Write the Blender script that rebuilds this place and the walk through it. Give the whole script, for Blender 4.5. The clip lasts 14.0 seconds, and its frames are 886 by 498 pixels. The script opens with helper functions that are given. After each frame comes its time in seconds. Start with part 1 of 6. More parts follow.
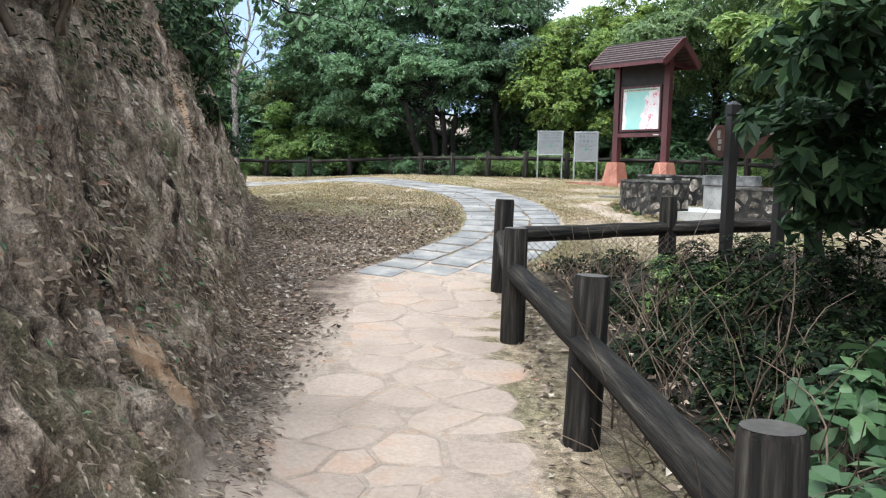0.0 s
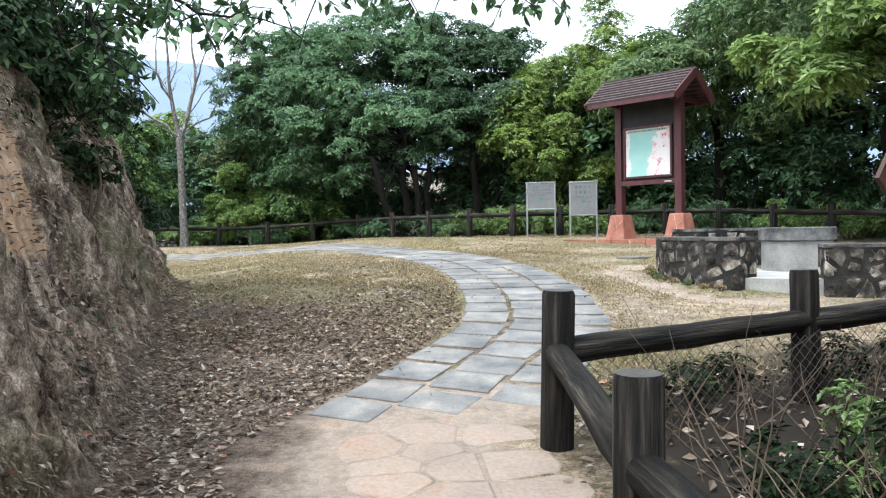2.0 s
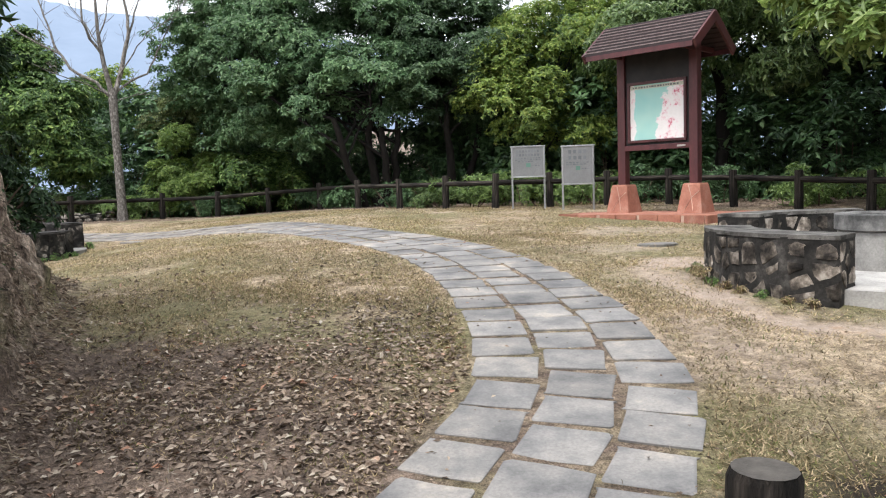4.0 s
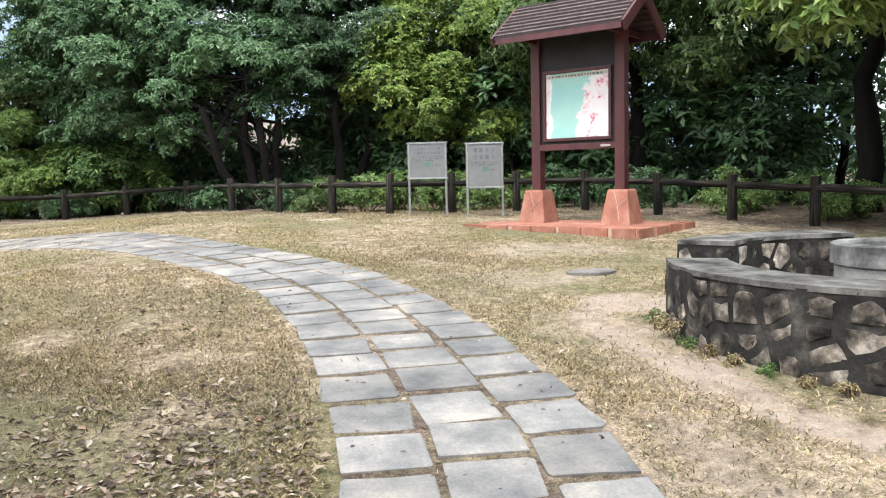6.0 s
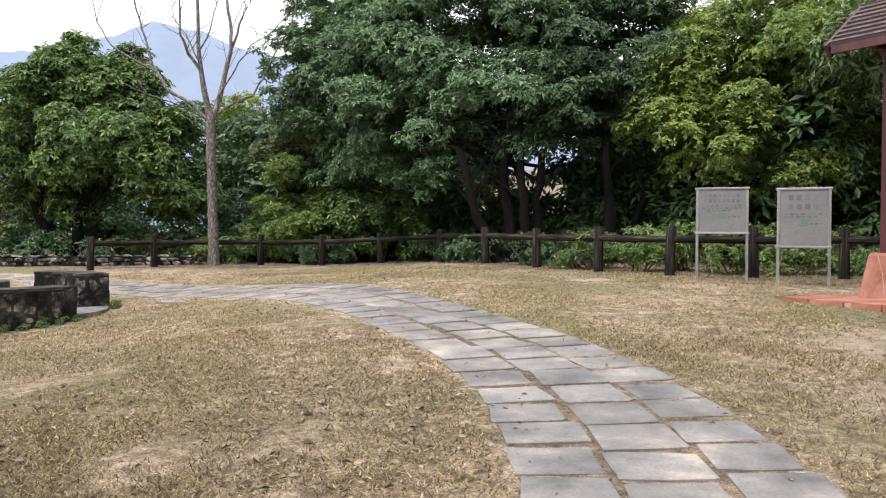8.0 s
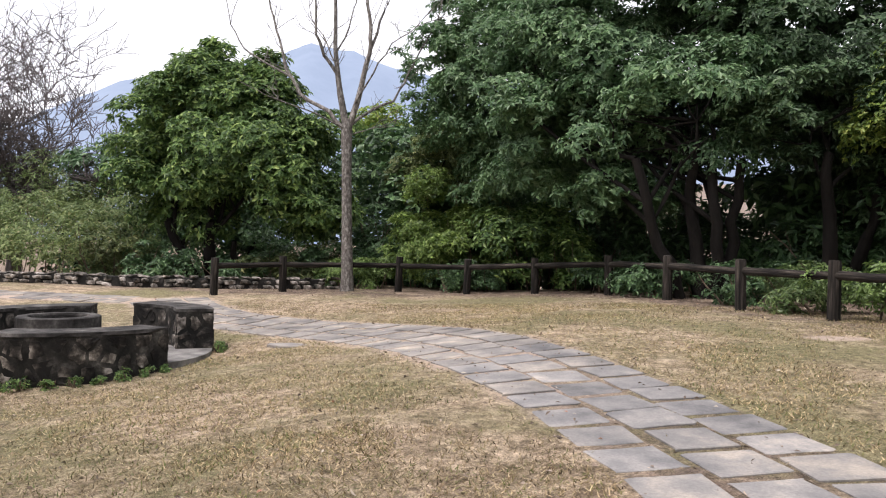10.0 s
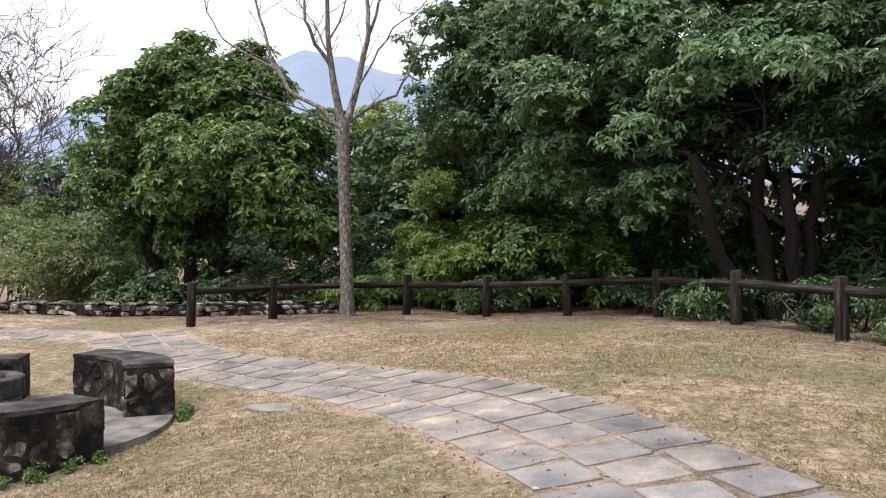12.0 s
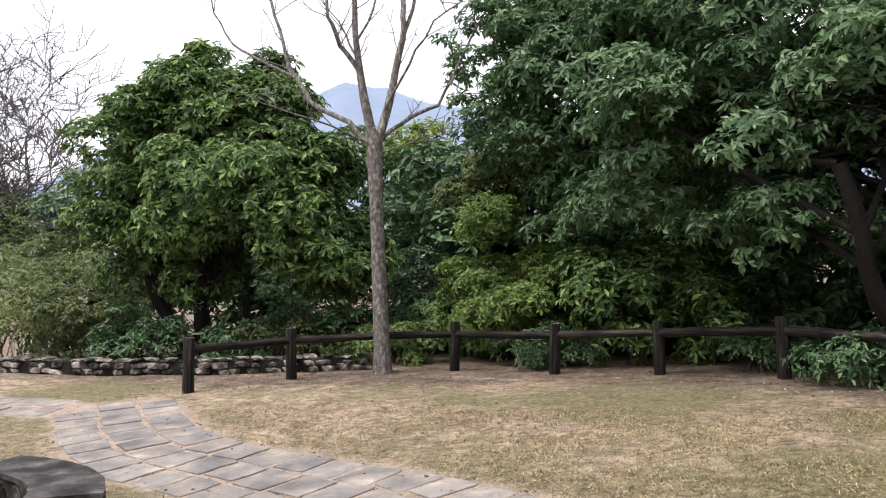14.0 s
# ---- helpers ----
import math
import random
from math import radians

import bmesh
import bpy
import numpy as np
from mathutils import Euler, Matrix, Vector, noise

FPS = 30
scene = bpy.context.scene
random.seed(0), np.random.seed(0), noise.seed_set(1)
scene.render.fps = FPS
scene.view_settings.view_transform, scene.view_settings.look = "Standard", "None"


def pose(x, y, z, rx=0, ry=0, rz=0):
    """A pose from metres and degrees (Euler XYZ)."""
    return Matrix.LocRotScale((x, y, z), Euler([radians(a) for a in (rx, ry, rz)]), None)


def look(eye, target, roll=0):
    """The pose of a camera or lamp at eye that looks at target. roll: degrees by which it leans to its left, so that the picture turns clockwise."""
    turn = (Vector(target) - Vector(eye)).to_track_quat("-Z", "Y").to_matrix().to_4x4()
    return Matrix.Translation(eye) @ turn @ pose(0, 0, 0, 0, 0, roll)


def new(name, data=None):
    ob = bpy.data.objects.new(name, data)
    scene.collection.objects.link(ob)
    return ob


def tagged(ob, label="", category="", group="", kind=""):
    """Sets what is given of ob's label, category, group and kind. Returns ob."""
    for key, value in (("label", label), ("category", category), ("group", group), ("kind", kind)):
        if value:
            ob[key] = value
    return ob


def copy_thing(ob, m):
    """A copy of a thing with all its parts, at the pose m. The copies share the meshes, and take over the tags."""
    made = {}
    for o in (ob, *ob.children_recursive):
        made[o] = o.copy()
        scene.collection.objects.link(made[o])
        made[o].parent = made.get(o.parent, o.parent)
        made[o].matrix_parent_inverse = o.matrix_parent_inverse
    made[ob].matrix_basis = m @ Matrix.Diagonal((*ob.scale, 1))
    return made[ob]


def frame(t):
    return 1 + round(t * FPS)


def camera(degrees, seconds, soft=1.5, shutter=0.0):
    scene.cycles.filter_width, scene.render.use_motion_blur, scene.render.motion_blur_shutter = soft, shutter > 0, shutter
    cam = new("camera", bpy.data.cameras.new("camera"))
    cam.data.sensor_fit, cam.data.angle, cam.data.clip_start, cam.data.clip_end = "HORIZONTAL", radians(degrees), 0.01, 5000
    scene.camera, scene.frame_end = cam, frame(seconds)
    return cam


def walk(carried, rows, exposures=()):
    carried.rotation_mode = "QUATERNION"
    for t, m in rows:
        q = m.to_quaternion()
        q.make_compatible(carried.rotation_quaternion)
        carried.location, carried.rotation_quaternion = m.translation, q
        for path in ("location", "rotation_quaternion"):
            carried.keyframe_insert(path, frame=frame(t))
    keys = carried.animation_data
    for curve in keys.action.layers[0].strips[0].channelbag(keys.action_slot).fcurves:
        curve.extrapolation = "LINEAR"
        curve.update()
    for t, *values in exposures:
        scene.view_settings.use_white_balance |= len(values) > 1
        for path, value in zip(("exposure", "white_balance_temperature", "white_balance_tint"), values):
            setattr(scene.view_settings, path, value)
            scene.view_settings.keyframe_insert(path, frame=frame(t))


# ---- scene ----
cam = camera(58.0, 14.0, soft=1.15)
PATH = [
    (0, (0.649, 0.576, 1.746), (0.509, 2.562, 1.561), 1.4),
    (0.5, (0.559, 1.243, 1.761), (0.499, 3.238, 1.625), -0.3),
    (1, (0.391, 1.993, 1.793), (0.332, 3.99, 1.694), -0.5),
    (1.5, (0.347, 2.657, 1.827), (0.295, 4.655, 1.772), -1.3),
    (2, (0.226, 3.511, 1.858), (0.161, 5.51, 1.815), -1.0),
    (4.5, (-0.072, 6.454, 2.298), (0.037, 8.443, 2.118), -2.4),
    (5, (-0.008, 7.084, 2.345), (0.2, 9.064, 2.152), -3.0),
    (5.5, (0.079, 7.628, 2.374), (0.298, 9.605, 2.16), -2.3),
    (6, (0.184, 8.2, 2.395), (0.462, 10.172, 2.212), -1.3),
    (6.5, (0.314, 8.773, 2.359), (0.46, 10.767, 2.307), 1.7),
    (7, (0.301, 9.317, 2.333), (0.286, 11.316, 2.326), 2.3),
    (7.5, (0.362, 9.972, 2.318), (0.181, 11.964, 2.299), 2.1),
    (8, (0.229, 10.669, 2.372), (-0.15, 12.632, 2.326), 0.2),
    (8.5, (0.114, 11.222, 2.428), (-0.523, 13.118, 2.414), 0.4),
    (11, (-1.313, 14.154, 2.65), (-2.048, 16.015, 2.636), 0.8),
    (11.5, (-1.529, 14.525, 2.699), (-2.249, 16.391, 2.692), -0.2),
    (12, (-1.789, 15.138, 2.77), (-2.505, 17.005, 2.765), -0.3),
    (12.5, (-2.052, 15.641, 2.835), (-2.714, 17.528, 2.841), -1.0),
    (13, (-2.377, 16.327, 2.918), (-3.065, 18.204, 2.937), -0.0),
    (13.5, (-2.673, 16.892, 2.95), (-3.405, 18.753, 2.972), -0.5),
    (14, (-2.915, 17.531, 2.961), (-3.726, 19.358, 3.028), -1.1),
]
walk(cam, [(t, look(eye, target, roll)) for t, eye, target, roll in PATH], [(0.0, 0.95, 5770, 4.5), (1.0, 1.06, 5770, 4.5), (2.2, 0.8, 5770, 4.5), (4.3, 0.6, 6270, 10.5), (5.0, 0.66, 6270, 9.5), (5.5, 0.7, 6230, 9.5), (6.0, 0.98, 6170, 7.5), (7.0, 0.72, 6320, 9.5), (8.0, 0.56, 6470, 14.5), (8.5, 0.45, 6470, 17.5), (12.0, 0.47, 6470, 17.5), (14.0, 0.5, 6420, 17.5)])

# ---- world, sun, light ----
world = bpy.data.worlds.new("sky")
scene.world = world
world.use_nodes = True
wn = world.node_tree.nodes
sky = wn.new("ShaderNodeTexSky")
sky.sky_type = "NISHITA"
sky.sun_disc = False
sky.sun_elevation, sky.sun_rotation = radians(62), radians(218)
sky.air_density, sky.dust_density, sky.ozone_density = 1.0, 6.0, 1.0
wash = wn.new("ShaderNodeHueSaturation")
wash.inputs["Saturation"].default_value = 0.3
wash.inputs["Value"].default_value = 2.0
cloud = wn.new("ShaderNodeMix")
cloud.data_type = "RGBA"
cloud.inputs[0].default_value = 0.7
cloud.inputs[7].default_value = (7.4, 7.6, 7.8, 1)
world.node_tree.links.new(sky.outputs[0], wash.inputs["Color"])
world.node_tree.links.new(wash.outputs[0], cloud.inputs[6])
world.node_tree.links.new(cloud.outputs[2], wn["Background"].inputs[0])
wn["Background"].inputs[1].default_value = 0.15
sun = new("sun", bpy.data.lights.new("sun", "SUN"))
sun.data.energy, sun.data.angle, sun.data.color = 1.7, radians(18), (1.0, 0.96, 0.9)
sun.matrix_world = look((-7, 5, 22), (0, 14, 0))


# ---- materials ----
def material(name, build):
    m = bpy.data.materials.new(name)
    m.use_nodes = True
    build(m.node_tree.nodes, m.node_tree.links, m.node_tree.nodes["Principled BSDF"])
    return m


def nz(n, l, scale, detail=4.0, rough=0.6, stretch=None, world=False):
    tc = n.new("ShaderNodeNewGeometry" if world else "ShaderNodeTexCoord")
    mp = n.new("ShaderNodeMapping")
    if stretch:
        mp.inputs["Scale"].default_value = stretch
    l.new(tc.outputs["Position" if world else "Object"], mp.inputs[0])
    t = n.new("ShaderNodeTexNoise")
    t.inputs["Scale"].default_value, t.inputs["Detail"].default_value, t.inputs["Roughness"].default_value = scale, detail, rough
    l.new(mp.outputs[0], t.inputs["Vector"])
    return t.outputs[0]


def ramp(n, l, fac, stops):
    r = n.new("ShaderNodeValToRGB")
    e = r.color_ramp.elements
    while len(e) < len(stops):
        e.new(0.5)
    for el, (p, c) in zip(e, stops):
        el.position, el.color = p, (*c, 1)
    l.new(fac, r.inputs[0])
    return r.outputs[0]


def mix(n, l, fac, a, b, mode="MIX"):
    m = n.new("ShaderNodeMix")
    m.data_type, m.blend_type = "RGBA", mode
    for sock, v in ((m.inputs[0], fac), (m.inputs[6], a), (m.inputs[7], b)):
        if isinstance(v, (int, float)):
            sock.default_value = v
        elif isinstance(v, tuple):
            sock.default_value = (*v, 1)
        else:
            l.new(v, sock)
    return m.outputs[2]


def bump(n, l, p, height, strength, dist=0.02):
    b = n.new("ShaderNodeBump")
    b.inputs["Strength"].default_value, b.inputs["Distance"].default_value = strength, dist
    l.new(height, b.inputs["Height"])
    l.new(b.outputs[0], p.inputs["Normal"])


def plain(name, stops, scale=8.0, rough=0.8, bumps=0.4, fine=60.0, stretch=None, metal=0.0, vary=0.25, dist=0.01, world=False):
    """A surface of noise between colours, with fine grain, and from piece to piece a little lighter or darker."""
    def build(n, l, p):
        a = nz(n, l, scale, 5, 0.62, stretch, world)
        f = nz(n, l, fine, 3, 0.7, stretch, world)
        c = ramp(n, l, a, stops)
        g = ramp(n, l, f, [(0.25, (0.62,) * 3), (0.75, (1.2,) * 3)])
        c = mix(n, l, 0.7, c, g, "MULTIPLY")
        oi = n.new("ShaderNodeObjectInfo")
        v = ramp(n, l, oi.outputs["Random"], [(0, (1 - vary,) * 3), (1, (1 + vary * 0.4,) * 3)])
        c = mix(n, l, 1.0, c, v, "MULTIPLY")
        l.new(c, p.inputs["Base Color"])
        p.inputs["Roughness"].default_value, p.inputs["Metallic"].default_value = rough, metal
        if rough > 0.8:
            p.inputs["Specular IOR Level"].default_value = 0.22
        h = mix(n, l, 0.5, a, f)
        bump(n, l, p, h, bumps, dist)
    return material(name, build)


def leafy(name, stops, rough=0.5, through_light=0.25, gloss=0.5):
    """Leaves: each its own shade, some light passing through."""
    def build(n, l, p):
        g = n.new("ShaderNodeNewGeometry")
        c = ramp(n, l, g.outputs["Random Per Island"], stops)
        big = nz(n, l, 0.6, 2)
        c = mix(n, l, 0.55, c, ramp(n, l, big, [(0.3, (0.6, 0.65, 0.6)), (0.7, (1.3, 1.25, 1.0))]), "MULTIPLY")
        l.new(c, p.inputs["Base Color"])
        p.inputs["Roughness"].default_value = rough
        p.inputs["Specular IOR Level"].default_value = gloss
        tr = n.new("ShaderNodeBsdfTranslucent")
        l.new(c, tr.inputs[0])
        ms = n.new("ShaderNodeMixShader")
        ms.inputs[0].default_value = through_light
        l.new(p.outputs[0], ms.inputs[1])
        l.new(tr.outputs[0], ms.inputs[2])
        l.new(ms.outputs[0], n["Material Output"].inputs[0])
    return material(name, build)


M_SLAB = plain("slate_slab", [(0.32, (0.104, 0.101, 0.102)), (0.46, (0.183, 0.176, 0.171)), (0.58, (0.256, 0.24, 0.224)), (0.7, (0.403, 0.354, 0.299))], 2.3, 0.78, 0.35, 60, vary=0.22, dist=0.005, world=True)
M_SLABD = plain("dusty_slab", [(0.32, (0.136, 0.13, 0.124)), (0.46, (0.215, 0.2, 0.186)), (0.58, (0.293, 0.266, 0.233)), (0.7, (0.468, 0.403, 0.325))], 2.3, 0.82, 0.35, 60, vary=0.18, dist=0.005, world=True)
M_FLAG = plain("sandy_flagstone", [(0.3, (0.28, 0.216, 0.176)), (0.55, (0.359, 0.282, 0.23)), (0.72, (0.377, 0.243, 0.17))], 1.6, 0.9, 0.4, 40, dist=0.006, vary=0.08, world=True)
M_MORTAR = plain("stained_mortar", [(0.4, (0.01, 0.01, 0.009)), (0.56, (0.028, 0.026, 0.023)), (0.68, (0.085, 0.08, 0.072)), (0.76, (0.22, 0.205, 0.19))], 5.0, 0.9, 0.6, 60, world=True)
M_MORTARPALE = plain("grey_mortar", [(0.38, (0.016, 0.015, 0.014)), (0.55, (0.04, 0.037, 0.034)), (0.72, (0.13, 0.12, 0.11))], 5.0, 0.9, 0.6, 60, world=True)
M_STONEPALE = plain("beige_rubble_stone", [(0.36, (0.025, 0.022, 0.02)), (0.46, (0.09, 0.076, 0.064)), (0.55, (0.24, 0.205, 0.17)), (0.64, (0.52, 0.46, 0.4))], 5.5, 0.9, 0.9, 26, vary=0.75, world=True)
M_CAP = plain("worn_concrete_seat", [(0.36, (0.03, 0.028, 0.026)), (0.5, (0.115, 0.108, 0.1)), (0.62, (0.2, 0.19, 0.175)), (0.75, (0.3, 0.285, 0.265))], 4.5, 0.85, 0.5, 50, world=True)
M_CAPDARK = plain("blackened_concrete_seat", [(0.36, (0.014, 0.013, 0.012)), (0.5, (0.045, 0.042, 0.039)), (0.62, (0.1, 0.094, 0.087)), (0.75, (0.21, 0.2, 0.185))], 4.5, 0.85, 0.6, 50, world=True)
M_RIM = plain("grey_rim_concrete", [(0.35, (0.064, 0.064, 0.0624)), (0.5, (0.16, 0.156, 0.152)), (0.66, (0.288, 0.28, 0.268))], 4.0, 0.85, 0.4, 50, world=True)
M_RINGFLOOR = plain("worn_ring_concrete", [(0.35, (0.1, 0.095, 0.09)), (0.55, (0.24, 0.23, 0.215)), (0.75, (0.42, 0.4, 0.375))], 3.2, 0.85, 0.4, 50)
M_FLOOR = plain("pale_concrete", [(0.3, (0.24, 0.232, 0.224)), (0.55, (0.416, 0.4, 0.376)), (0.8, (0.528, 0.504, 0.48))], 3.0, 0.85, 0.3, 50)
M_STONE = plain("rubble_stone", [(0.43, (0.013, 0.012, 0.011)), (0.52, (0.05, 0.044, 0.038)), (0.59, (0.16, 0.142, 0.122)), (0.66, (0.42, 0.38, 0.34))], 4.6, 0.88, 0.9, 30, vary=0.6, world=True)
M_RUBBLE = plain("mossy_rubble", [(0.4, (0.03, 0.03, 0.025)), (0.5, (0.14, 0.125, 0.105)), (0.62, (0.42, 0.38, 0.34))], 5.0, 0.9, 0.7, 45, vary=0.6, world=True)
M_LOG = plain("dark_log", [(0.34, (0.004, 0.004, 0.004)), (0.46, (0.014, 0.012, 0.01)), (0.58, (0.036, 0.03, 0.025)), (0.72, (0.1, 0.085, 0.07))], 26.0, 0.92, 1.0, 70, stretch=(1, 1, 0.06), dist=0.03, vary=0.4)
M_LOGR = plain("dark_log_rail", [(0.34, (0.004, 0.004, 0.004)), (0.46, (0.018, 0.015, 0.013)), (0.58, (0.044, 0.037, 0.03)), (0.72, (0.12, 0.102, 0.084))], 26.0, 0.92, 1.0, 70, stretch=(0.06, 1, 1), dist=0.03, vary=0.4)
M_LOGT = plain("log_end_grain", [(0.3, (0.0357, 0.0306, 0.0255)), (0.7, (0.102, 0.0894, 0.0768))], 12.0, 0.8, 0.5, 60)
M_MAROON = plain("maroon_painted_wood", [(0.3, (0.05, 0.014, 0.016)), (0.7, (0.105, 0.028, 0.03))], 5.0, 0.5, 0.3, 50, stretch=(1, 1, 0.2), vary=0.15)
M_ROOF = plain("dark_maroon_shingle", [(0.3, (0.014, 0.0084, 0.0091)), (0.7, (0.042, 0.021, 0.0224))], 8.0, 0.6, 0.4, 60, vary=0.3)
M_EDGE = plain("worn_shingle_edge", [(0.3, (0.145, 0.0978, 0.0935)), (0.7, (0.289, 0.221, 0.212))], 9.0, 0.6, 0.3, 60)
M_RED = plain("red_painted_stone", [(0.3, (0.27, 0.1, 0.065)), (0.55, (0.4, 0.17, 0.115)), (0.75, (0.47, 0.27, 0.205))], 4.0, 0.8, 0.4, 50, world=True)
M_JOINT = plain("pale_pink_joint", [(0.3, (0.5, 0.32, 0.25)), (0.7, (0.62, 0.45, 0.36))], 8.0, 0.9, 0.2)
M_STEEL = plain("brushed_steel", [(0.3, (0.35, 0.36, 0.37)), (0.7, (0.5, 0.5, 0.51))], 5.0, 0.4, 0.05, metal=0.8)
M_PANEL = plain("grey_enamel_panel", [(0.3, (0.16, 0.164, 0.168)), (0.7, (0.216, 0.22, 0.224))], 3.0, 0.45, 0.05, vary=0.05)
M_INK = plain("dark_ink", [(0.3, (0.12, 0.13, 0.14)), (0.7, (0.17, 0.18, 0.19))], 3.0, 0.6, 0.05)
M_GREENINK = plain("green_print", [(0.3, (0.08, 0.18, 0.14)), (0.7, (0.11, 0.22, 0.17))], 3.0, 0.6, 0.05)
M_SIGNWOOD = plain("brown_sign_wood", [(0.3, (0.05, 0.025, 0.018)), (0.7, (0.12, 0.06, 0.045))], 4.0, 0.6, 0.4, 60, stretch=(0.15, 1, 1))
M_SIGNPOST = plain("black_sign_post", [(0.3, (0.0066, 0.0055, 0.0055)), (0.7, (0.022, 0.0165, 0.0154))], 5.0, 0.6, 0.3, 60)
M_WHITEINK = plain("white_lettering", [(0.3, (0.3, 0.28, 0.26)), (0.7, (0.42, 0.4, 0.37))], 3.0, 0.7, 0.05)
M_CREAM = plain("cream_print", [(0.3, (0.55, 0.56, 0.42)), (0.7, (0.66, 0.66, 0.52))], 6.0, 0.4, 0.05)
M_FARWALL = plain("pale_sandy_render", [(0.3, (0.5, 0.4, 0.33)), (0.7, (0.62, 0.52, 0.45))], 0.8, 0.9, 0.2)
M_WIRE = plain("rusty_wire", [(0.3, (0.05, 0.035, 0.03)), (0.7, (0.12, 0.085, 0.07))], 20.0, 0.6, 0.1)
M_BARK = plain("dark_bark", [(0.3, (0.006, 0.0048, 0.0042)), (0.7, (0.018, 0.015, 0.0126))], 10.0, 0.9, 0.8, 50, stretch=(0.6, 0.6, 0.15), dist=0.03)
M_PALEBARK = plain("pale_grey_bark", [(0.32, (0.07, 0.062, 0.055)), (0.5, (0.16, 0.145, 0.13)), (0.68, (0.38, 0.36, 0.33))], 24.0, 0.85, 0.5, 40, stretch=(1, 1, 0.5))
M_TWIG = plain("grey_twigs", [(0.3, (0.078, 0.066, 0.063)), (0.7, (0.144, 0.126, 0.12))], 5.0, 0.9, 0.1)
M_DEEP = leafy("deep_green_leaves", [(0.0, (0.045, 0.096, 0.044)), (0.5, (0.098, 0.185, 0.084)), (0.85, (0.155, 0.255, 0.125)), (1.0, (0.22, 0.32, 0.18))], 0.48, 0.3, 0.42)
M_DEEPDARK = leafy("darkened_evergreen_leaves", [(0.0, (0.024, 0.052, 0.024)), (0.5, (0.055, 0.105, 0.047)), (0.85, (0.09, 0.15, 0.072)), (1.0, (0.135, 0.2, 0.11))], 0.5, 0.22, 0.35)
M_ROUND = leafy("olive_green_leaves", [(0.0, (0.0325, 0.0688, 0.0225)), (0.5, (0.0938, 0.169, 0.0525)), (0.88, (0.188, 0.288, 0.0875)), (1.0, (0.325, 0.425, 0.15))], 0.45, 0.28, 0.28)
M_YELLOW = leafy("yellow_green_leaves", [(0.0, (0.0912, 0.155, 0.0436)), (0.5, (0.208, 0.305, 0.0726)), (0.88, (0.334, 0.417, 0.0968)), (1.0, (0.416, 0.445, 0.146))], 0.5, 0.45)
M_BRIGHT = leafy("bright_green_leaves", [(0.0, (0.077, 0.132, 0.0385)), (0.5, (0.149, 0.231, 0.066)), (0.9, (0.22, 0.33, 0.099)), (1.0, (0.33, 0.44, 0.176))], 0.45, 0.35)
# light green leaves, brightened further to paint the sun on them
M_WHORL = leafy("sunlit_whorled_leaves", [(0.0, (0.12, 0.19, 0.06)), (0.5, (0.24, 0.34, 0.1)), (0.9, (0.36, 0.46, 0.16)), (1.0, (0.48, 0.55, 0.24))], 0.4, 0.5)
M_SAGE = leafy("sage_green_leaves", [(0.0, (0.0845, 0.13, 0.0494)), (0.5, (0.169, 0.234, 0.091)), (0.9, (0.26, 0.325, 0.143)), (1.0, (0.351, 0.338, 0.195))], 0.6, 0.3)
M_MIDGREEN = leafy("mid_green_leaves", [(0.0, (0.0504, 0.09, 0.0324)), (0.5, (0.108, 0.173, 0.0612)), (0.9, (0.173, 0.245, 0.0936)), (1.0, (0.259, 0.324, 0.151))], 0.42, 0.35)
M_DARKMIX = leafy("dark_wood_leaves", [(0.0, (0.0263, 0.0638, 0.0275)), (0.5, (0.0638, 0.131, 0.0525)), (0.9, (0.112, 0.206, 0.085)), (1.0, (0.169, 0.263, 0.131))])
M_BRUSH = leafy("dark_brush_leaves", [(0.0, (0.012, 0.026, 0.012)), (0.5, (0.028, 0.055, 0.024)), (0.9, (0.055, 0.095, 0.04)), (1.0, (0.12, 0.17, 0.08))], 0.6, 0.2, 0.2)
# brush leaves again, with the canopy's shade darkened into their colour
M_BRUSHSHADE = leafy("shade_darkened_brush_leaves", [(0.0, (0.00496, 0.0105, 0.00496)), (0.5, (0.0124, 0.0223, 0.0093)), (0.9, (0.0248, 0.0403, 0.0149)), (1.0, (0.0744, 0.093, 0.031))], 0.7, 0.15, 0.15)
M_DRYLEAF = leafy("dry_fallen_leaves", [(0.0, (0.075, 0.054, 0.044)), (0.45, (0.185, 0.136, 0.11)), (0.8, (0.33, 0.255, 0.21)), (0.95, (0.5, 0.44, 0.39)), (1.0, (0.36, 0.16, 0.1))], 0.75, 0.05)
M_DRYGRASS = leafy("dry_grass_blades", [(0.0, (0.066, 0.0495, 0.0286)), (0.3, (0.22, 0.165, 0.099)), (0.55, (0.418, 0.325, 0.204)), (0.78, (0.638, 0.517, 0.352)), (0.84, (0.176, 0.182, 0.0715)), (1.0, (0.121, 0.149, 0.0495))], 0.85, 0.15, 0.15)
M_MIXGRASS = leafy("half_dead_grass", [(0.0, (0.054, 0.0389, 0.0259)), (0.35, (0.227, 0.167, 0.108)), (0.7, (0.562, 0.443, 0.313)), (0.86, (0.194, 0.173, 0.0756)), (1.0, (0.108, 0.14, 0.0486))], 0.85, 0.15, 0.15)
M_STRAW = leafy("dead_roots_and_straw", [(0.0, (0.1, 0.075, 0.055)), (0.5, (0.25, 0.195, 0.15)), (0.85, (0.4, 0.33, 0.26)), (1.0, (0.52, 0.44, 0.35))], 0.85, 0.05)
M_ROOT = plain("dry_roots", [(0.3, (0.08, 0.055, 0.04)), (0.7, (0.2, 0.15, 0.11))], 10.0, 0.9, 0.3)
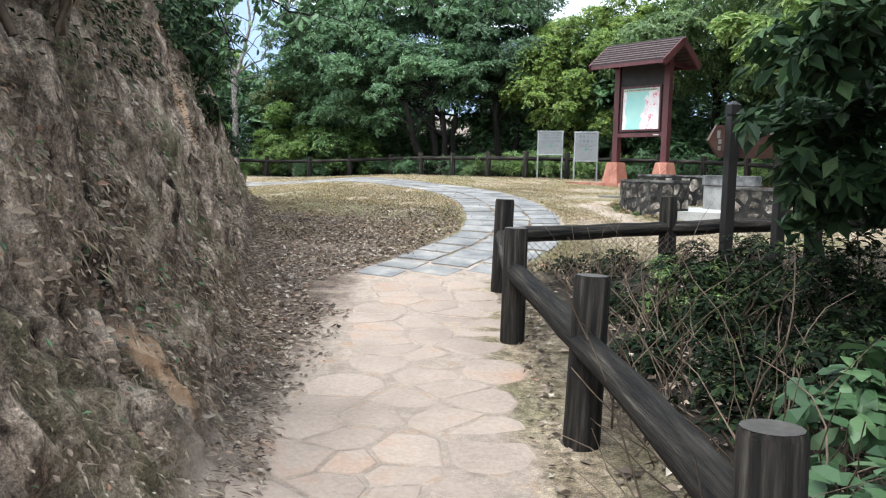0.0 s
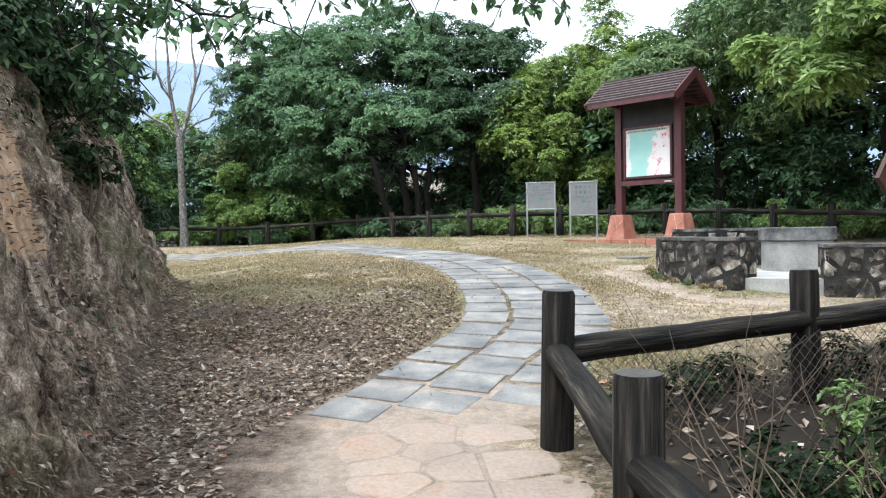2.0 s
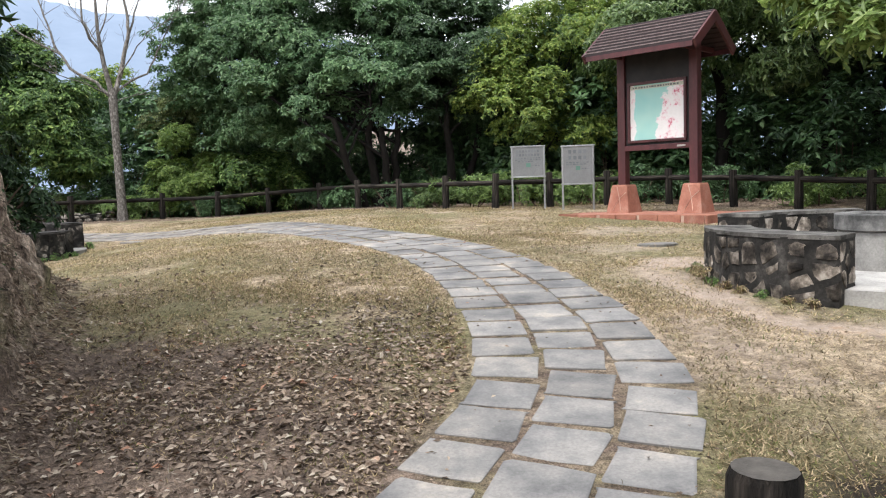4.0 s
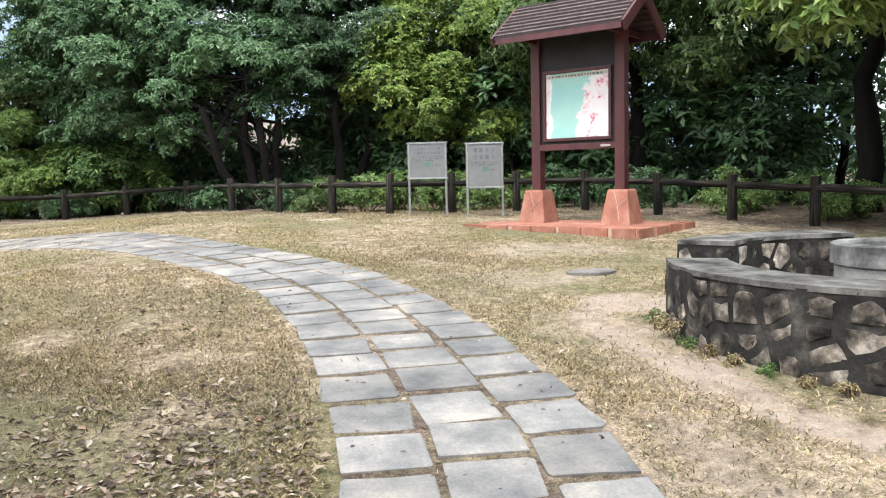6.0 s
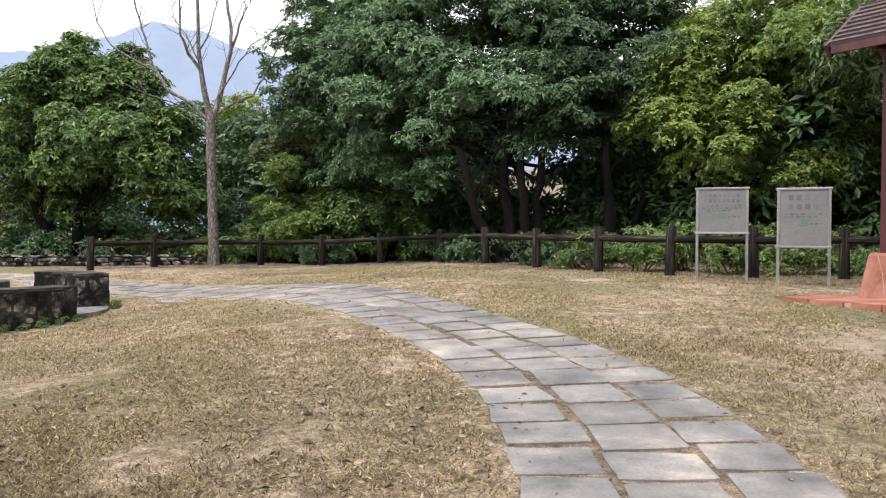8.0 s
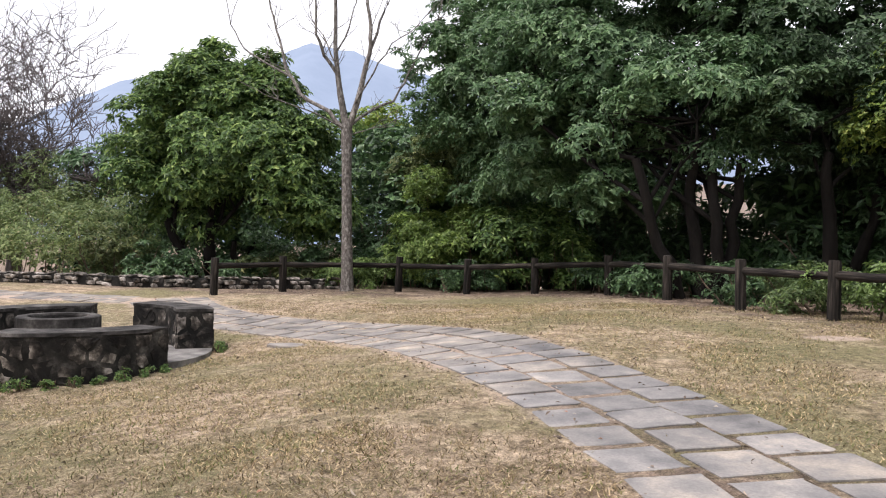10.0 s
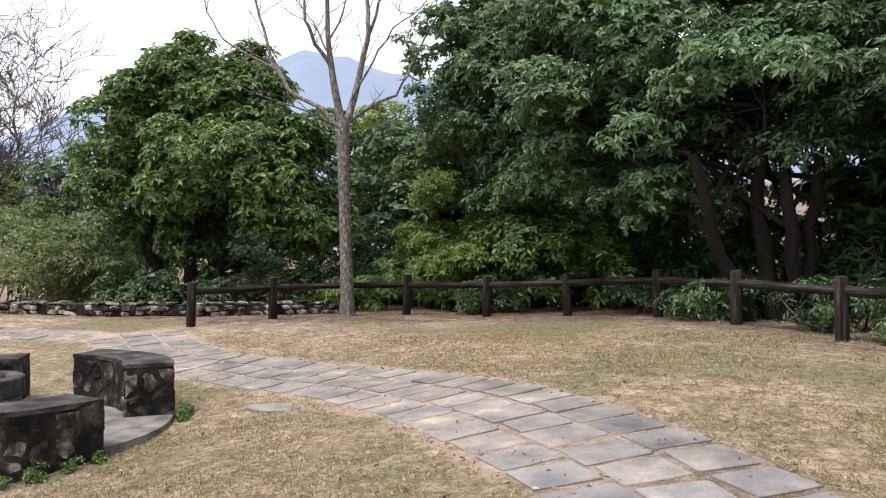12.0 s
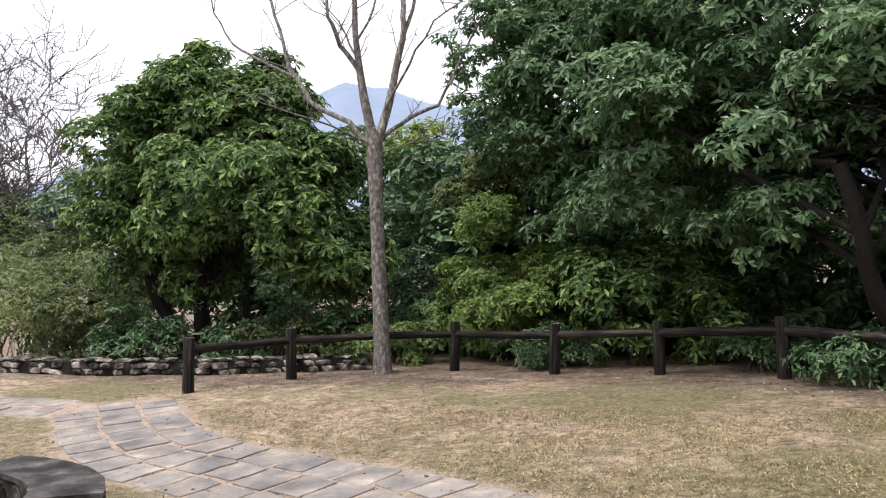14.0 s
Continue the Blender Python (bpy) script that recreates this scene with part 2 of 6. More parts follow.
M_FRESH = leafy("fresh_green_leaves", [(0.0, (0.085, 0.145, 0.034)), (0.5, (0.17, 0.264, 0.0638)), (0.9, (0.255, 0.357, 0.0935)), (1.0, (0.34, 0.425, 0.162))], 0.5, 0.4)
M_OLIVE = leafy("olive_leaves", [(0.0, (0.06, 0.085, 0.03)), (0.5, (0.12, 0.16, 0.06)), (0.9, (0.19, 0.23, 0.09)), (1.0, (0.3, 0.3, 0.14))], 0.55, 0.3)


# ---- ground heights ----
PROFILE_Y = (-60, -5, 0, 4, 8.5, 12, 16, 22, 28, 60)
PROFILE_Z = (-1.2, 0.1, 0.24, 0.44, 0.78, 1.2, 1.42, 1.70, 1.72, 1.6)
FOOT_Y = (-60, -6, 0, 3.0, 4.5, 5.9, 8.3, 11.0, 12.6, 13.6)
FOOT_X = (-0.6, -0.4, -0.25, -0.12, -0.4, -0.85, -1.55, -2.4, -2.95, -3.6)


def step(a, b, t):
    t = np.clip((t - a) / (b - a), 0, 1)
    return t * t * (3 - 2 * t)


def smooth_profile(y):
    return sum(np.interp(y + d, PROFILE_Y, PROFILE_Z) for d in (-0.8, -0.4, 0, 0.4, 0.8)) / 5


def lawn_height(x, y):
    z = smooth_profile(y) - 0.42 * step(-2, -7, x) * step(10, 16, y) * (1 - 0.55 * step(21, 26.5, y))
    # the hollow of brush beside the way in
    z = z - 0.45 * step(1.7, 2.8, x) * step(8.6, 6.6, y) * step(-20, -2, y)
    far = step(30, 44, y) + step(10, 20, x) + step(-16, -30, x)
    return z - 1.5 * np.clip(far, 0, 1.5)


def bank_rise(x, y):
    foot = np.interp(y, FOOT_Y, FOOT_X)
    u = foot - x
    return step(15.2, 12.6, y + 0.25 * (x + 4)) * np.interp(u, (0, 0.3, 0.6, 0.95, 1.3, 2.2, 4.0, 9.0), (0, 0.16, 0.75, 1.75, 2.75, 3.9, 4.7, 5.6))


def height(x, y):
    return float(lawn_height(np.float64(x), np.float64(y)) + bank_rise(np.float64(x), np.float64(y)))


# ---- mesh helpers ----
def mesh_object(name, verts, faces, mat, parent=None, smooth=False):
    """One mesh object from arrays; all faces have the same number of corners."""
    verts, faces = np.asarray(verts, np.float32), np.asarray(faces, np.int32)
    me = bpy.data.meshes.new(name)
    k = faces.shape[1]
    me.vertices.add(len(verts)), me.loops.add(faces.size), me.polygons.add(len(faces))
    me.vertices.foreach_set("co", verts.ravel())
    me.loops.foreach_set("vertex_index", faces.ravel())
    me.polygons.foreach_set("loop_start", np.arange(0, faces.size, k, dtype=np.int32))
    me.polygons.foreach_set("use_smooth", np.full(len(faces), smooth))
    me.update(calc_edges=True)
    me.materials.append(mat)
    ob = new(name, me)
    if parent:
        ob.parent = parent
    return ob


def part(name, bm, mat, parent=None, label="", smooth=False):
    me = bpy.data.meshes.new(name)
    bmesh.ops.recalc_face_normals(bm, faces=bm.faces)
    for f in bm.faces:
        f.smooth = smooth
    bm.to_mesh(me)
    bm.free()
    me.materials.append(mat)
    ob = new(name, me)
    if parent:
        ob.parent = parent
    return tagged(ob, label)


def empty(name, m=None):
    ob = new(name)
    ob.empty_display_size = 0.1
    if m is not None:
        ob.matrix_basis = m
    return ob


def box(bm, x0, x1, y0, y1, z0, z1, bevel=0.0, m=None):
    r = bmesh.ops.create_cube(bm, size=1.0, matrix=Matrix.Translation(((x0 + x1) / 2, (y0 + y1) / 2, (z0 + z1) / 2)) @ Matrix.Diagonal((x1 - x0, y1 - y0, z1 - z0, 1)))
    vs = r["verts"]
    if bevel:
        es = list({e for v in vs for e in v.link_edges})
        rb = bmesh.ops.bevel(bm, geom=es, offset=bevel, segments=2, affect="EDGES", profile=0.6)
        vs = list({v for f in rb["faces"] for v in f.verts} | {v for v in vs if v.is_valid})
    if m is not None:
        bmesh.ops.transform(bm, matrix=m, verts=vs)
    return vs


def tube(points, radii, sides=8, wobble=0.0, rng=None):
    """Vertices and quads of a tapered tube along points, closed at the ends by narrowing."""
    pts = [Vector(p) for p in points]
    vs, fs = [], []
    up = Vector((0.31, 0.2, 0.93))
    for i, p in enumerate(pts):
        d = (pts[min(i + 1, len(pts) - 1)] - pts[max(i - 1, 0)]).normalized()
        a = d.cross(up)
        if a.length < 0.1:
            a = d.cross(Vector((1, 0, 0)))
        a.normalize()
        b = d.cross(a)
        for k in range(sides):
            w = 2 * math.pi * k / sides
            r = radii[i] * (1 + (rng.uniform(-wobble, wobble) if rng else 0))
            vs.append(p + a * (r * math.cos(w)) + b * (r * math.sin(w)))
        if i:
            o = (i - 1) * sides
            fs += [(o + k, o + (k + 1) % sides, o + sides + (k + 1) % sides, o + sides + k) for k in range(sides)]
    return vs, fs


class Pile:
    """Gathers tubes into one mesh."""
    def __init__(self):
        self.v, self.f = [], []

    def add(self, vf):
        o = len(self.v)
        self.v += [tuple(v) for v in vf[0]]
        self.f += [tuple(i + o for i in f) for f in vf[1]]

    def build(self, name, mat, parent=None):
        return mesh_object(name, self.v, self.f, mat, parent, True)


def leaf_mesh(name, base, direction, length, width, mat, parent=None, fold=0.25, rs=None, rounded=False, up=None):
    """Many folded leaves: base points, directions, lengths, widths; up: the way their faces look."""
    n = len(base)
    d = direction / np.linalg.norm(direction, axis=1, keepdims=True)
    side = np.cross(d, rs.normal(size=(n, 3)) * 0.55 + np.array((0, 0, 1.0)) if up is None else up + rs.normal(size=(n, 3)) * 0.22)
    side /= np.linalg.norm(side, axis=1, keepdims=True) + 1e-6
    nor = np.cross(side, d)
    length, width = length[:, None], width[:, None]
    if rounded:
        a, b = base + d * length * 0.35 - nor * width * 0.1, base + d * length * 0.72 - nor * (width * 0.1 + length * 0.05)
        lift = nor * width * fold * 0.8
        tip = base + d * length - nor * length * 0.16
        v = np.stack((base, a + side * width * 0.4 + lift, b + side * width * 0.47 + lift, tip, b - side * width * 0.47 + lift, a - side * width * 0.4 + lift), 1).reshape(-1, 3)
        o = np.arange(n)[:, None] * 6
        f = np.concatenate((o + (0, 1, 5), o + (1, 2, 5), o + (2, 4, 5), o + (2, 3, 4)), 1).reshape(-1, 3)
        return mesh_object(name, v, f, mat, parent)
    mid = base + d * length * 0.56 - nor * width * fold
    tip = base + d * length - nor * length * 0.12
    v = np.stack((base, mid + side * width * 0.5 + nor * width * fold * 1.5, tip, mid - side * width * 0.5 + nor * width * fold * 1.5), 1).reshape(-1, 3)
    o = np.arange(n)[:, None] * 4
    f = np.concatenate((o + (0, 1, 2), o + (0, 2, 3)), 1).reshape(-1, 3)
    return mesh_object(name, v, f, mat, parent)


def foliage(name, blobs, clusters, per, leaf, slim, mat, parent, seed, inner=0.55, droop=0.35, lumps=0.3, clumps=13, flat=0.75, rounded=False):
    """A crown: rosettes of leaves on many small rounded clumps, which sit on larger masses (x, y, z, rx, ry, rz), with gaps between."""
    rs = np.random.RandomState(seed)
    blobs = np.array(blobs, float)

    def unit(n, up=0.0):
        u = rs.normal(size=(n, 3))
        u[:, 2] += up
        return u / np.linalg.norm(u, axis=1, keepdims=True)
    n = clumps * len(blobs)
    which = np.repeat(np.arange(len(blobs)), clumps)
    u = unit(n, 0.25)
    rad = inner + (1 - inner) * rs.rand(n) ** 0.5 + lumps * (rs.rand(n) - 0.5)
    cc = blobs[which, :3] + u * blobs[which, 3:] * rad[:, None] * 0.85
    cr = blobs[which, 3:].mean(1) * (rs.uniform(0.16, 0.34, n) if clumps > 25 else rs.uniform(0.22, 0.46, n))
    pick = rs.choice(n, clusters, p=cr ** 2 / (cr ** 2).sum())
    v = unit(clusters, 0.55)
    r = cr[pick] * (1 - 0.45 * rs.rand(clusters) ** 2)
    c = cc[pick] + v * r[:, None] * np.array((1.15, 1.15, flat))
    # each rosette: leaves spread star-wise round the twig's end, drooping a little
    axis = v * 0.45 + u[pick] * 0.3 + np.array((0, 0, 0.55)) + rs.normal(size=(clusters, 3)) * 0.18
    axis /= np.linalg.norm(axis, axis=1, keepdims=True)
    p = np.cross(axis, unit(clusters))
    p /= np.linalg.norm(p, axis=1, keepdims=True) + 1e-6
    q = np.cross(axis, p)
    ang = (np.arange(per)[None, :] + rs.uniform(-0.35, 0.35, (clusters, per))) * 2 * np.pi / per
    tilt = rs.uniform(-0.25, 0.55, (clusters, per))[:, :, None]
    d = p[:, None] * np.cos(ang)[:, :, None] + q[:, None] * np.sin(ang)[:, :, None] + axis[:, None] * tilt
    d[:, :, 2] -= droop * 0.7
    m = clusters * per
    d = d.reshape(m, 3)
    base = np.repeat(c, per, 0) + rs.normal(size=(m, 3)) * leaf * 0.14
    ln = leaf * (0.6 + 0.7 * rs.rand(m))
    return leaf_mesh(name, base, d, ln, ln * slim, mat, parent, rs=rs, rounded=rounded, up=np.repeat(axis, per, 0))


def limb(pile, rng, start, end, r0, r1, bend=0.25, sides=7, steps=6):
    a, b = Vector(start), Vector(end)
    off = Vector((rng.uniform(-1, 1), rng.uniform(-1, 1), rng.uniform(-0.4, 0.7))) * (b - a).length * bend
    pts = []
    for i in range(steps + 1):
        t = i / steps
        pts.append(a.lerp(b, t) + off * (t * (1 - t) * 2) + Vector((rng.uniform(-1, 1), rng.uniform(-1, 1), 0)) * (0.03 * (b - a).length * (0 < i < steps)))
    pile.add(tube(pts, [r0 + (r1 - r0) * i / steps for i in range(steps + 1)], sides, 0.08, rng))
    return pts


def tree(name, x, y, trunk_h, r, blobs, clusters, per, leaf, slim, mat, seed, label, bark=None, lean=(0, 0), stems=1, **kw):
    """A leafy tree: trunk with limbs that reach into its crown."""
    rng = random.Random(seed)
    z = height(x, y)
    ob = empty(name, pose(x, y, z))
    pile = Pile()
    for s in range(stems):
        a = (rng.uniform(-0.5, 0.5) * (stems > 1), rng.uniform(-0.4, 0.4) * (stems > 1), -0.15)
        top = Vector((lean[0] + a[0] * 2.5, lean[1] + a[1] * 2.5, trunk_h))
        stem = limb(pile, rng, a, top, r * (1.0 if s == 0 else 0.75), r * 0.5, 0.14, 9, 7)
        for b in blobs:
            if b[2] - z > trunk_h * 1.2 and rng.random() < 1.1 / stems + 0.05:
                pts = limb(pile, rng, stem[rng.choice((4, 5, 6, 7, 7))], (b[0] - x, b[1] - y, b[2] - z), r * 0.28, r * 0.07, 0.2)
                for _ in range(4):
                    q = pts[rng.randint(2, 5)]
                    limb(pile, rng, q, q + Vector((rng.uniform(-1, 1) * b[3], rng.uniform(-1, 1) * b[4], rng.uniform(-0.2, 0.8) * b[5])) * 0.7, r * 0.17, r * 0.03, 0.2, 5, 4)
    pile.build("trunk", bark or M_BARK, ob)
    local = [(b[0] - x, b[1] - y, b[2] - z, *b[3:]) for b in blobs]
    foliage("crown", local, clusters, per, leaf, slim, mat, ob, seed, **kw)
    return tagged(ob, label, "tree")


def shrub(name, x, y, blobs, clusters, per, leaf, slim, mat, seed, label, **kw):
    rng = random.Random(seed)
    z = height(x, y)
    ob = empty(name, pose(x, y, z))
    pile = Pile()
    for b in blobs:
        for _ in range(4):
            limb(pile, rng, (b[0] - x + rng.uniform(-0.3, 0.3) * b[3], b[1] - y + rng.uniform(-0.3, 0.3) * b[4], height(b[0], b[1]) - z - 0.05),
                 (b[0] - x + rng.uniform(-0.7, 0.7) * b[3], b[1] - y + rng.uniform(-0.7, 0.7) * b[4], b[2] - z + 0.6 * b[5]), 0.018, 0.005, 0.15, 4, 4)
    tagged(pile.build("stem_tangle", M_ROOT, ob), kind="stuff")
    local = [(b[0] - x, b[1] - y, b[2] - z, *b[3:]) for b in blobs]
    tagged(foliage("leaves", local, clusters, per, leaf, slim, mat, ob, seed, **kw), kind="stuff")
    return tagged(ob, label, "shrub")


# ---- the line of the paved path ----
PATH_LINE = [(-0.35, 7.6), (0.0, 8.4), (0.4, 9.4), (0.76, 10.4), (0.83, 11.4), (0.75, 12.7), (0.53, 14.2), (0.12, 15.7), (-0.57, 17.12), (-1.66, 18.65), (-2.9, 20.15), (-4.2, 21.45), (-5.6, 22.45), (-7.0, 22.92), (-8.2, 23.2), (-9.2, 23.75), (-9.8, 24.2), (-10.4, 24.7)]
SIDE_LINE = [(-10.7, 24.55), (-12.2, 24.45), (-14.0, 24.4), (-16.0, 24.4)]


def along(line, spacing):
    """Points and directions at even steps along a smooth curve through the line's points."""
    dense = []
    p = [Vector((*q, 0)) for q in line]
    p = [p[0] * 2 - p[1]] + p + [p[-1] * 2 - p[-2]]
    for i in range(1, len(p) - 2):
        for k in range(40):
            t = k / 40
            a, b, c, d = p[i - 1:i + 3]
            dense.append(0.5 * ((2 * b) + (c - a) * t + (2 * a - 5 * b + 4 * c - d) * t * t + (3 * b - a - 3 * c + d) * t ** 3))
    out, run = [dense[0]], 0
    for a, b in zip(dense, dense[1:]):
        run += (b - a).length
        if run >= spacing:
            run -= spacing
            out.append(b)
    return [(q, (out[min(i + 1, len(out) - 1)] - out[max(i - 1, 0)]).normalized()) for i, q in enumerate(out)]


PATH_PTS = np.array([(q.x, q.y) for q, _ in along(PATH_LINE, 0.15)])
ENTRY_PTS = np.array([(0.30, -8 + 0.2 * i) for i in range(40)] + [(0.30 - 0.2 * step(2, 8, 0.2 * i), 0.2 * i) for i in range(43)])


def distance_to(pts, x, y):
    d = np.full(np.shape(x), 1e9)
    for a, b in pts:
        d = np.minimum(d, (x - a) ** 2 + (y - b) ** 2)
    return np.sqrt(d)


def sandy(x, y):
    """Worn sandy patches in the lawn."""
    out = np.zeros(np.shape(x))
    for cx, cy, rx, ry in ((2.3, 13.2, 0.9, 1.6), (1.9, 11.2, 0.5, 1.3), (2.6, 17.5, 1.4, 1.0), (3.6, 11.4, 1.0, 0.6), (2.2, 15.6, 1.0, 0.8), (-7.0, 19.6, 0.8, 1.2), (1.3, 21.4, 0.7, 0.3)):
        out = np.maximum(out, 0.5 * np.exp(-(((x - cx) / rx) ** 2 + ((y - cy) / ry) ** 2)))
    # the trodden way round the outside of the bench ring
    r, a = np.hypot(x - 4.15, y - 13.15), np.degrees(np.arctan2(y - 13.15, x - 4.15)) % 360
    out = np.maximum(out, 0.66 * np.exp(-((r - 2.08 - 0.12 * np.sin(a * 0.09)) / 0.2) ** 4) * step(128, 145, a) * step(275, 235, a))
    out = np.maximum(out, 0.9 * np.exp(-(((x - 2.62) / 0.5) ** 2 + ((y - 14.35) / 0.42) ** 2) ** 2))
    out = np.maximum(out, 0.85 * np.exp(-(((x - 0.1) / 0.35) ** 2 + ((y - 21.95) / 0.2) ** 2) ** 2))
    return out


# ---- ground: one sheet to the horizon ----
def ground_sheet():
    def axis(lo, hi, fine, far):
        mid = list(np.arange(lo, hi + 1e-6, fine))
        left = [lo - far * (1.35 ** k) for k in range(1, 30) if far * 1.35 ** k < 3000]
        right = [hi + far * (1.35 ** k) for k in range(1, 30) if far * 1.35 ** k < 3000]
        return np.array(left[::-1] + mid + right)
    xs, ys = axis(-18, 12, 0.2, 0.3), axis(-4, 32, 0.12, 0.3)
    xs = np.sort(np.unique(np.round(np.concatenate((xs, np.arange(-4.2, 0.3, 0.025))), 3)))
    ys = np.sort(np.unique(np.round(np.concatenate((ys, np.arange(1.5, 12.5, 0.075))), 3)))
    X, Y = np.meshgrid(xs, ys)
    Z = lawn_height(X, Y) + bank_rise(X, Y)
    rise = bank_rise(X, Y)
    steep = np.clip(rise * 2.5, 0, 1.0)
    inside = (X > -18) & (X < 12) & (Y > -4) & (Y < 32)
    rough = np.zeros(X.shape)
    clods = np.zeros(X.shape)
    for r, c in zip(*np.nonzero(inside)):
        x, y = X[r, c], Y[r, c]
        rough[r, c] = noise.noise((x * 1.3, y * 1.3, 0.3)) + 0.6 * noise.noise((x * 4, y * 2.5, 4.3))
        if rise[r, c] > 0.01 and x > -6:
            z = Z[r, c]
            gully = noise.noise((x * 1.5, y * 4.6 + z * 0.7, z * 0.9))
            clods[r, c] = 0.13 * noise.noise((x * 1.6, y * 1.8, z * 0.9)) + 0.13 * (0.3 - abs(gully)) + 0.12 * (0.25 - abs(noise.noise((x * 4.5, y * 5, z * 2.6)))) + 0.1 * (0.3 - abs(noise.noise((x * 9, y * 10, z * 7)))) + 0.06 * noise.noise((x * 15, y * 15, z * 13))
    clods *= 1 - 0.75 * np.exp(-((Y - 7.6) / 0.35) ** 4) * step(0.5, 0.9, rise)
    near_path = np.maximum(step(1.1, 0.7, distance_to(PATH_PTS[::2], X, Y)), step(1.0, 0.6, distance_to(ENTRY_PTS[::2], X, Y)) * (bank_rise(X, Y) < 0.02))
    Z += rough * 0.02 * (1 - 0.85 * near_path) - 0.001 * near_path
    fx = lambda a, b: lawn_height(a, b) + bank_rise(a, b)
    gx, gy = (fx(X + 0.1, Y) - fx(X - 0.1, Y)) / 0.2, (fx(X, Y + 0.1) - fx(X, Y - 0.1)) / 0.2
    ln = np.sqrt(gx ** 2 + gy ** 2 + 1)
    X, Y, Z = X - gx / ln * clods * steep, Y - gy / ln * clods * steep, Z + clods * steep / ln
    ny, nx = X.shape
    i = np.arange((ny - 1) * (nx - 1))
    r, c = i // (nx - 1), i % (nx - 1)
    a = r * nx + c
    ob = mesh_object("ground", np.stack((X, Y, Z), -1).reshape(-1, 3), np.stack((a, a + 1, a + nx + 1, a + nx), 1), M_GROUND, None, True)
    me = ob.data
    # how sandy, how littered with leaves and how earthy each spot is
    sand = np.maximum(step(1.15, 0.45, distance_to(ENTRY_PTS[:: 2], X, Y)) * step(9.6, 8.4, Y), sandy(X, Y))
    sand = sand * (1 - step(-0.45, -0.1, X - np.interp(Y, (0, 2.5, 4.35, 6.1, 7.7), (1.5, 1.33, 1.07, 0.76, 0.67))) * step(8.6, 7.6, Y))
    sand = np.maximum(sand, 0.55 * step(0.95, 0.62, distance_to(PATH_PTS[::2], X, Y)) * step(1.0, -4, X))
    sand = np.maximum(sand, 0.95 * step(0.6, 0.2, np.abs(Y - 24.35 - 0.1 * np.sin(X))) * step(-10.2, -11.0, X))
    litter = step(1.2, -0.6, X) * step(13.0, 10.4, Y) * step(3.5, 0.4, X + 3.4 - np.interp(Y, (0, 8, 14, 18), (2.6, 2.2, 0.0, -2.5)) * 1.0)
    litter = np.maximum(litter, step(1.0, 1.9, X) * step(9.2, 8.0, Y))
    fence_y = np.interp(X, (-10, -6, -3, -0.8, 1.3, 4.8, 7.0), (27.0, 28.5, 27.7, 25, 23.2, 22.6, 18.9))
    litter = np.maximum(litter, step(2.0, 0.3, fence_y - Y) * 0.62)
    earth = step(0.03, 0.35, bank_rise(X, Y))
    litter = np.maximum(litter, 0.55 * step(0.72, 0.6, distance_to(PATH_PTS[::2], X, Y)) * step(-8, -3, X))
    # dark soil behind the fence, blackened further to paint the brush's shade
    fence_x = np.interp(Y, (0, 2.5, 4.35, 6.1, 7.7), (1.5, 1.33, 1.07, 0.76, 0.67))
    humus_shade = 0.9 * step(0.0, 0.6, X - fence_x) * step(9.5, 8.6, Y - 0.3 * (X - 0.7))
    # a fresh orange slip on the bank's face
    scar = np.maximum(1.25 * np.exp(-((Y - 7.6 + 0.1 * np.sin(Z * 7)) / (0.27 + 0.2 * step(2.9, 1.9, Z))) ** 4) * step(1.65, 1.95, Z) * step(3.5, 3.2, Z), 0.75 * np.exp(-((Y - 3.6 + 0.1 * np.sin(Z * 6)) / 0.16) ** 4) * step(0.5, 0.7, Z) * step(1.3, 1.0, Z)) * earth
    for nm, arr in (("scar", scar), ("sand", sand), ("litter", litter), ("earth", earth), ("humus_shade", humus_shade)):
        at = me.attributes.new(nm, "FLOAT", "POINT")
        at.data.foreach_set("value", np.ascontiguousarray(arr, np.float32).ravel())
    return tagged(ob, "dry trampled lawn with sandy patches and an earth bank", "ground", kind="structure")


